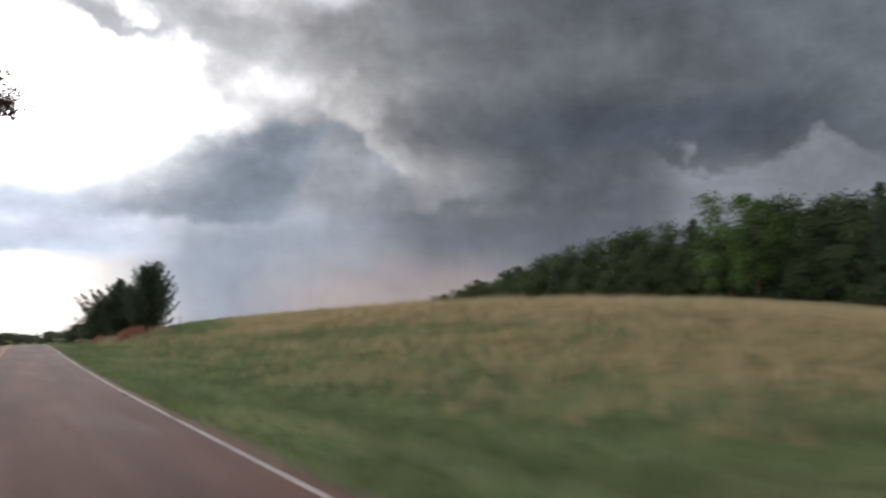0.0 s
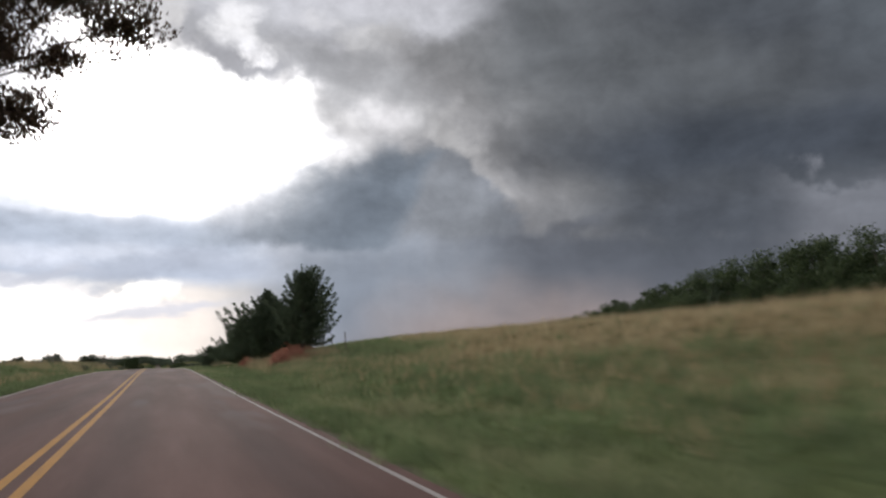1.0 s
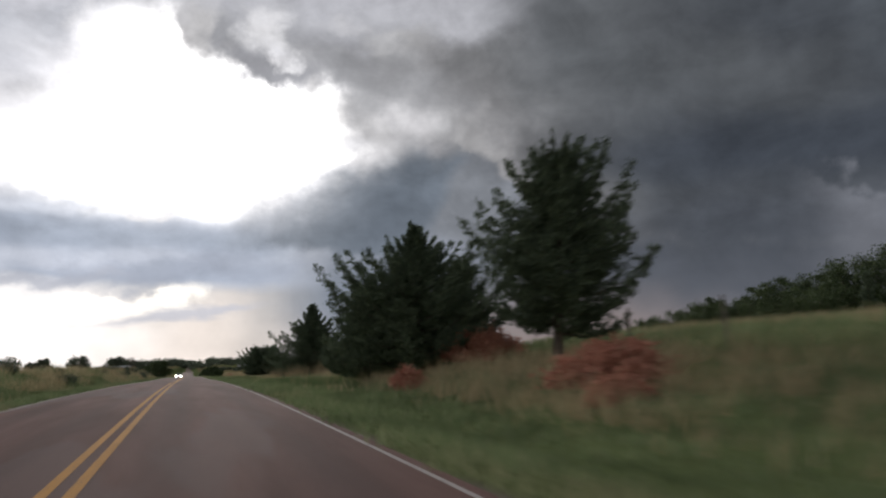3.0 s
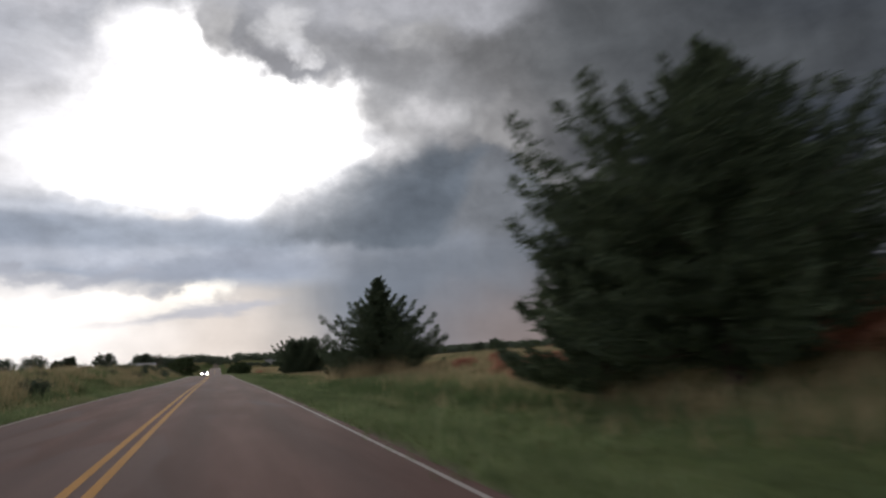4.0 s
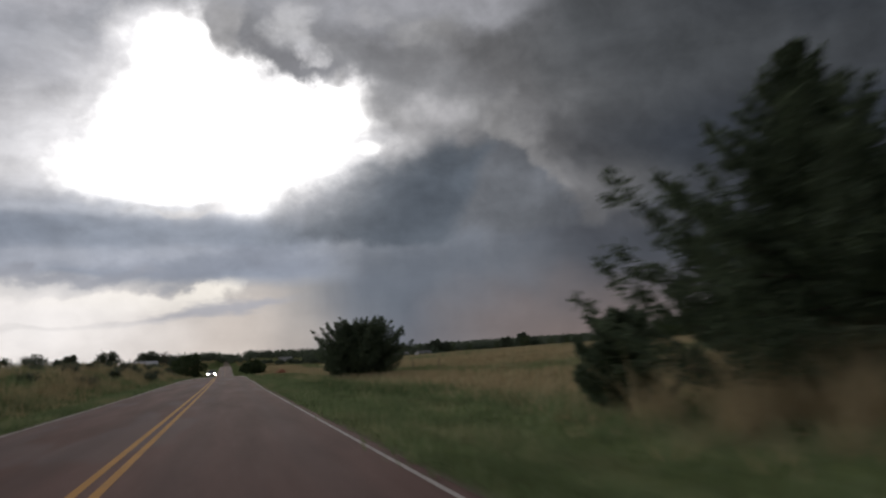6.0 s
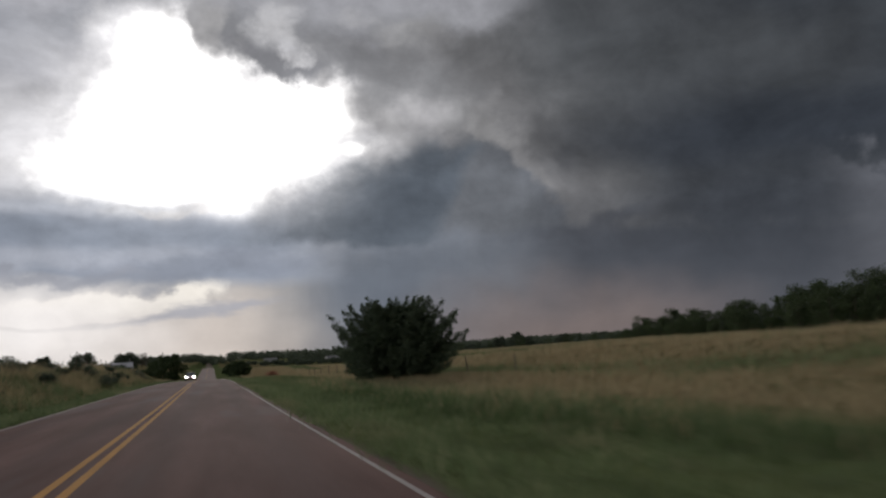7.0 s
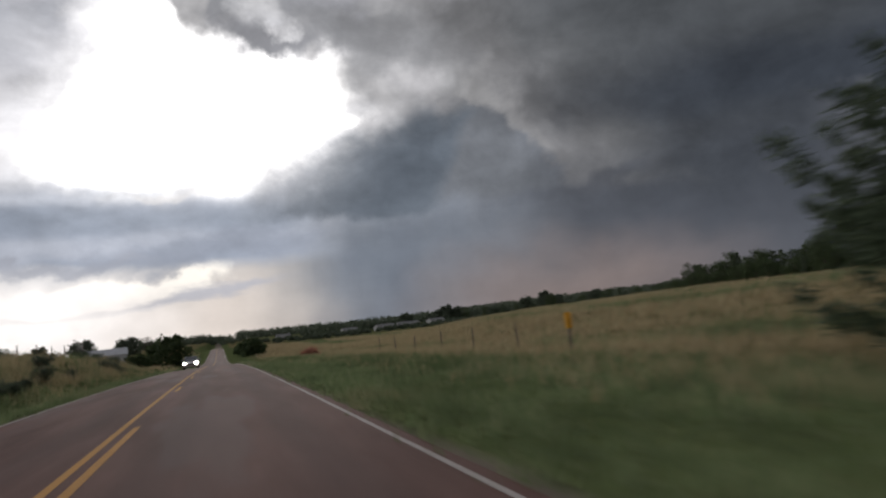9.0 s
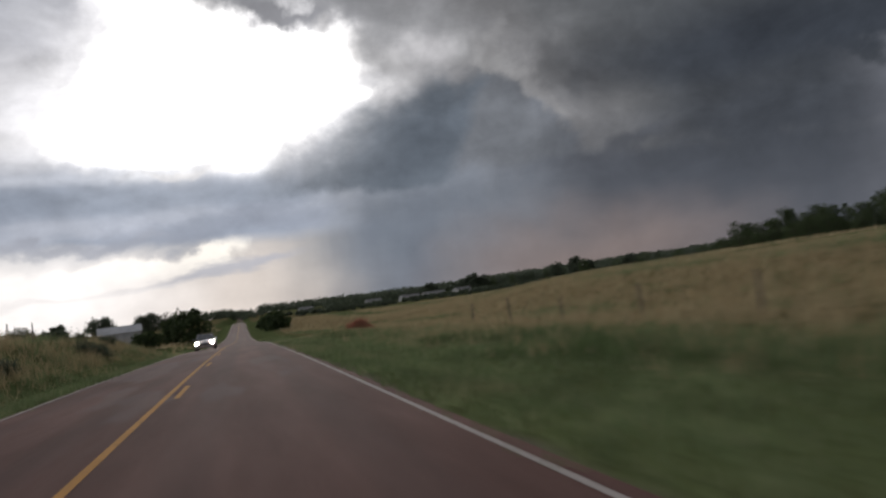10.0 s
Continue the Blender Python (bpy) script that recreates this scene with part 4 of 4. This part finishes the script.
# ---- farm buildings ----
TIN = surface("grey_sheet_metal", lambda N, p: N.values(N.noise(N.scaled(p, 1, 1, 0.2), 1.2, 5, 0.6)[0], (0.3, (0.36, 0.36, 0.37)), (0.7, (0.52, 0.52, 0.53))), 0.5, 0.2)
TIN_ROOF = surface("pale_roof_metal", lambda N, p: N.values(N.noise(N.scaled(p, 1, 0.2, 1), 1.0, 5, 0.6)[0], (0.3, (0.38, 0.38, 0.39)), (0.7, (0.50, 0.50, 0.505))), 0.45, 0.3)
DARK = surface("doorway_shade", (0.03, 0.03, 0.032), 0.7)
PALE_WALL = surface("pale_siding", lambda N, p: N.values(N.noise(N.scaled(p, 1, 1, 6), 0.7, 4, 0.6)[0], (0.3, (0.42, 0.41, 0.40)), (0.7, (0.54, 0.53, 0.515))), 0.7)
DARK_ROOF = surface("grey_shingles", lambda N, p: N.values(N.noise(p, 3, 5, 0.7)[0], (0.3, (0.17, 0.165, 0.16)), (0.7, (0.27, 0.26, 0.255))), 0.9)
PANE = surface("window_glass", (0.05, 0.055, 0.06), 0.08, spec=0.6)


def ribbed_wall(bm, x0, x1, y, z0, z1, out, pitch=0.3):
    """Upright ribs on a sheet-metal wall that runs along x."""
    x = x0 + pitch / 2
    while x < x1:
        box(bm, x - 0.03, x + 0.03, min(y, y + out), max(y, y + out), z0, z1)
        x += pitch


def shed(x, y, turn, wide, deep, eave, ridge, label):
    root = empty("farm_shed", x, y, height(x, y) - 0.25, turn)
    bm = boxed(-wide / 2, wide / 2, -deep / 2, deep / 2, 0, eave)
    for sy in (-1, 1):
        ribbed_wall(bm, -wide / 2, wide / 2, sy * deep / 2, 0, eave, sy * 0.04, 0.6)
    # gable ends under the ridge, which runs along x
    for sx in (-1, 1):
        p = [bm.verts.new((sx * wide / 2, q, z)) for q, z in ((-deep / 2, eave), (deep / 2, eave), (0, ridge))]
        bm.faces.new(p if sx > 0 else p[::-1])
    part("walls", bm, TIN, root)
    bm = bmesh.new()
    slope = math.hypot(deep / 2, ridge - eave) + 0.35
    for sy in (-1, 1):
        ang = math.atan2(ridge - eave, deep / 2)
        m = Matrix.Translation((0, 0, ridge + 0.03)) @ Matrix.Rotation(-sy * ang, 4, "X") @ Matrix.Translation((0, sy * slope / 2, 0)) @ Matrix.Diagonal((wide + 0.5, slope, 0.08, 1))
        bmesh.ops.create_cube(bm, size=1, matrix=m)
    part("roof", bm, TIN_ROOF, root, "pale sheet-metal gable roof")
    # solid dark panel on the end wall, coloured as a doorway's inner shade
    part("doorway_panel", boxed(wide / 2 - 0.02, wide / 2 + 0.06, -deep * 0.28, deep * 0.12, 0, eave * 0.82), DARK, root, "flat dark panel coloured as the shade of a doorway")
    part("side_door", boxed(wide * 0.2, wide * 0.2 + 2.6, -deep / 2 - 0.09, -deep / 2 - 0.02, 0, eave * 0.78), TIN_ROOF, root, "pale sliding door")
    return tagged(root, label, "shed", "farm sheds")


shed(-30.2, 440, 8, 10.6, 8.0, 5.1, 6.9, "grey sheet-metal farm shed with a low gable roof")
shed(-41.0, 452, 4, 9.0, 6.0, 3.0, 4.0, "low grey sheet-metal farm shed beside a taller one")


def house(x, y, turn, wide, deep, eave, ridge, label):
    root = empty("farm_house", x, y, height(x, y) - 0.2, turn)
    bm = boxed(-wide / 2, wide / 2, -deep / 2, deep / 2, 0, eave)
    for sx in (-1, 1):
        p = [bm.verts.new((sx * wide / 2, q, z)) for q, z in ((-deep / 2, eave), (deep / 2, eave), (0, ridge))]
        bm.faces.new(p if sx > 0 else p[::-1])
    part("wall", bm, PALE_WALL, root)
    bm = bmesh.new()
    slope = math.hypot(deep / 2, ridge - eave) + 0.4
    for sy in (-1, 1):
        m = Matrix.Translation((0, 0, ridge + 0.04)) @ Matrix.Rotation(-sy * math.atan2(ridge - eave, deep / 2), 4, "X") @ Matrix.Translation((0, sy * slope / 2, 0)) @ Matrix.Diagonal((wide + 0.8, slope, 0.1, 1))
        bmesh.ops.create_cube(bm, size=1, matrix=m)
    part("roof", bm, DARK_ROOF, root, "grey shingle roof")
    for k in range(int(wide // 4)):
        a = -wide / 2 + 2 + 4 * k
        win = part("window", boxed(a - 0.65, a + 0.65, -deep / 2 - 0.05, -deep / 2 + 0.02, 1.0, 2.3), PALE_WALL, root)
        part("pane", boxed(a - 0.55, a + 0.55, -deep / 2 - 0.07, -deep / 2 - 0.045, 1.1, 2.2), PANE, win, "dark window pane")
    return tagged(root, label, "house", "far houses")


for x, y, turn, w in ((128, 772, 20, 16), (148, 776, 15, 18), (171, 774, 25, 14), (104, 800, 10, 12), (52, 820, 0, 11)):
    house(x, y, turn, w, 8.0, 2.9, 4.6, "low pale farm house far across the valley")

# ---- the car that comes the other way ----
PAINT = surface("silver_car_paint", lambda N, p: N.values(N.noise(p, 2, 3, 0.5)[0], (0.3, (0.30, 0.30, 0.31)), (0.7, (0.36, 0.36, 0.37))), 0.3, 0.6, spec=0.5)
RUBBER = surface("tyre_rubber", (0.02, 0.02, 0.021), 0.85)
RIM = surface("alloy_rim", (0.45, 0.45, 0.46), 0.35, 0.8)
BLACK = surface("black_trim", (0.025, 0.025, 0.027), 0.5)


def glowing(name, colour, strength):
    mat = bpy.data.materials.new(name)
    mat.use_nodes = True
    N = Nodes(mat.node_tree)
    e = N.node("ShaderNodeEmission")
    N.put(e.inputs[0], colour)
    N.put(e.inputs[1], strength)
    o = N.node("ShaderNodeOutputMaterial")
    N.tree.links.new(e.outputs[0], o.inputs[0])
    return mat


HEADLIGHT = glowing("lit_headlight", (1.0, 0.90, 0.76), 140)


def loft(bm, sections):
    """Closed rings of equal length joined into a skin with capped ends."""
    rings = [[bm.verts.new(p) for p in s] for s in sections]
    n = len(rings[0])
    for a, b in zip(rings, rings[1:]):
        for k in range(n):
            bm.faces.new((a[k], a[(k + 1) % n], b[(k + 1) % n], b[k]))
    bm.faces.new(rings[0][::-1])
    bm.faces.new(rings[-1])
    return bm


def saloon(x, y):
    """A mid-size car; its nose points to -y."""
    z = float(ROAD_Z(y)) - 0.02 * abs(x) + 0.004
    tilt = math.degrees(math.atan2(float(ROAD_Z(y + 1.4)) - float(ROAD_Z(y - 1.4)), 2.8))
    car = new("car")
    car.matrix_world = pose(x, y, z, tilt, 0, 0)

    def ring(yy, half, low, high, shoulder):
        return [(-half * 0.92, yy, low), (half * 0.92, yy, low), (half, yy, low + 0.16), (half, yy, shoulder), (half * 0.9, yy, high), (-half * 0.9, yy, high), (-half, yy, shoulder), (-half, yy, low + 0.16)]
    bm = loft(bmesh.new(), [ring(-2.32, 0.66, 0.34, 0.60, 0.52), ring(-2.22, 0.80, 0.24, 0.72, 0.60), ring(-1.9, 0.89, 0.20, 0.80, 0.68), ring(-0.9, 0.91, 0.20, 0.93, 0.80), ring(0.2, 0.92, 0.20, 0.95, 0.84),
                            ring(1.4, 0.91, 0.20, 0.98, 0.86), ring(2.1, 0.88, 0.24, 0.98, 0.84), ring(2.34, 0.78, 0.36, 0.86, 0.72)])
    bmesh.ops.bevel(bm, geom=[e for e in bm.edges if e.calc_face_angle(0) > 0.6], offset=0.04, segments=2, affect="EDGES")
    shade_smooth(part("body", bm, PAINT, car))
    bm = bmesh.new()
    low = [(-0.80, -1.0, 0.92), (0.80, -1.0, 0.92), (0.80, 1.75, 0.96), (-0.80, 1.75, 0.96)]
    top = [(-0.60, -0.15, 1.43), (0.60, -0.15, 1.43), (0.58, 1.05, 1.45), (-0.58, 1.05, 1.45)]
    vs = [bm.verts.new(p) for p in low + top]
    for q in ((0, 1, 5, 4), (1, 2, 6, 5), (2, 3, 7, 6), (3, 0, 4, 7)):
        bm.faces.new([vs[i] for i in q])
    part("window_glass", bm, PANE, car, "dark tinted glass all round")
    part("roof", boxed(-0.61, 0.61, -0.18, 1.08, 1.42, 1.475, bevel=0.025), PAINT, car)
    for sx in (-1, 1):
        for (y0, z0, y1, z1, x0, x1) in ((-1.0, 0.92, -0.15, 1.43, 0.80, 0.60), (1.75, 0.96, 1.05, 1.45, 0.80, 0.58), (0.40, 0.94, 0.42, 1.44, 0.81, 0.60)):
            v, f = tube([(sx * x0, y0, z0), (sx * x1, y1, z1)], [0.035, 0.03], 6)
            mesh_object("pillar", v, f, PAINT, car)
        # lamps, mirrors
        part("headlight", boxed(*sorted((sx * 0.50, sx * 0.80)), -2.34, -2.14, 0.54, 0.72, bevel=0.03), HEADLIGHT, car, "lit white headlight")
        part("side_mirror", boxed(*sorted((sx * 0.90, sx * 1.08)), -0.78, -0.66, 0.96, 1.10, bevel=0.03), PAINT, car)
        part("door_handle", boxed(*sorted((sx * 0.905, sx * 0.94)), 0.15, 0.35, 0.80, 0.83, bevel=0.008), BLACK, car)
    part("grille", boxed(-0.45, 0.45, -2.345, -2.28, 0.46, 0.60, bevel=0.02), BLACK, car, "black front grille")
    part("bumper", boxed(-0.78, 0.78, -2.37, -2.2, 0.27, 0.42, bevel=0.05), PAINT, car)
    part("plate", boxed(-0.15, 0.15, -2.385, -2.37, 0.33, 0.41), WHITE, car, "pale plate")
    for sx in (-1, 1):
        for yy in (-1.42, 1.38):
            bm = bmesh.new()
            m = Matrix.Translation((sx * 0.80, yy, 0.32)) @ Matrix.Rotation(math.pi / 2, 4, "Y")
            bmesh.ops.create_cone(bm, cap_ends=True, segments=24, radius1=0.32, radius2=0.32, depth=0.21, matrix=m)
            bmesh.ops.bevel(bm, geom=[e for e in bm.edges if len(e.link_faces) == 2 and e.calc_face_angle(0) > 1], offset=0.035, segments=2, affect="EDGES")
            wheel = part("wheel", bm, RUBBER, car)
            bm = bmesh.new()
            m = Matrix.Translation((sx * 0.895, yy, 0.32)) @ Matrix.Rotation(math.pi / 2, 4, "Y")
            bmesh.ops.create_cone(bm, cap_ends=True, segments=18, radius1=0.21, radius2=0.19, depth=0.04, matrix=m)
            part("rim", bm, RIM, wheel, "alloy rim")
    return tagged(car, "silver saloon car with lit headlights on the road", "car")


saloon(-1.75, 296.0)
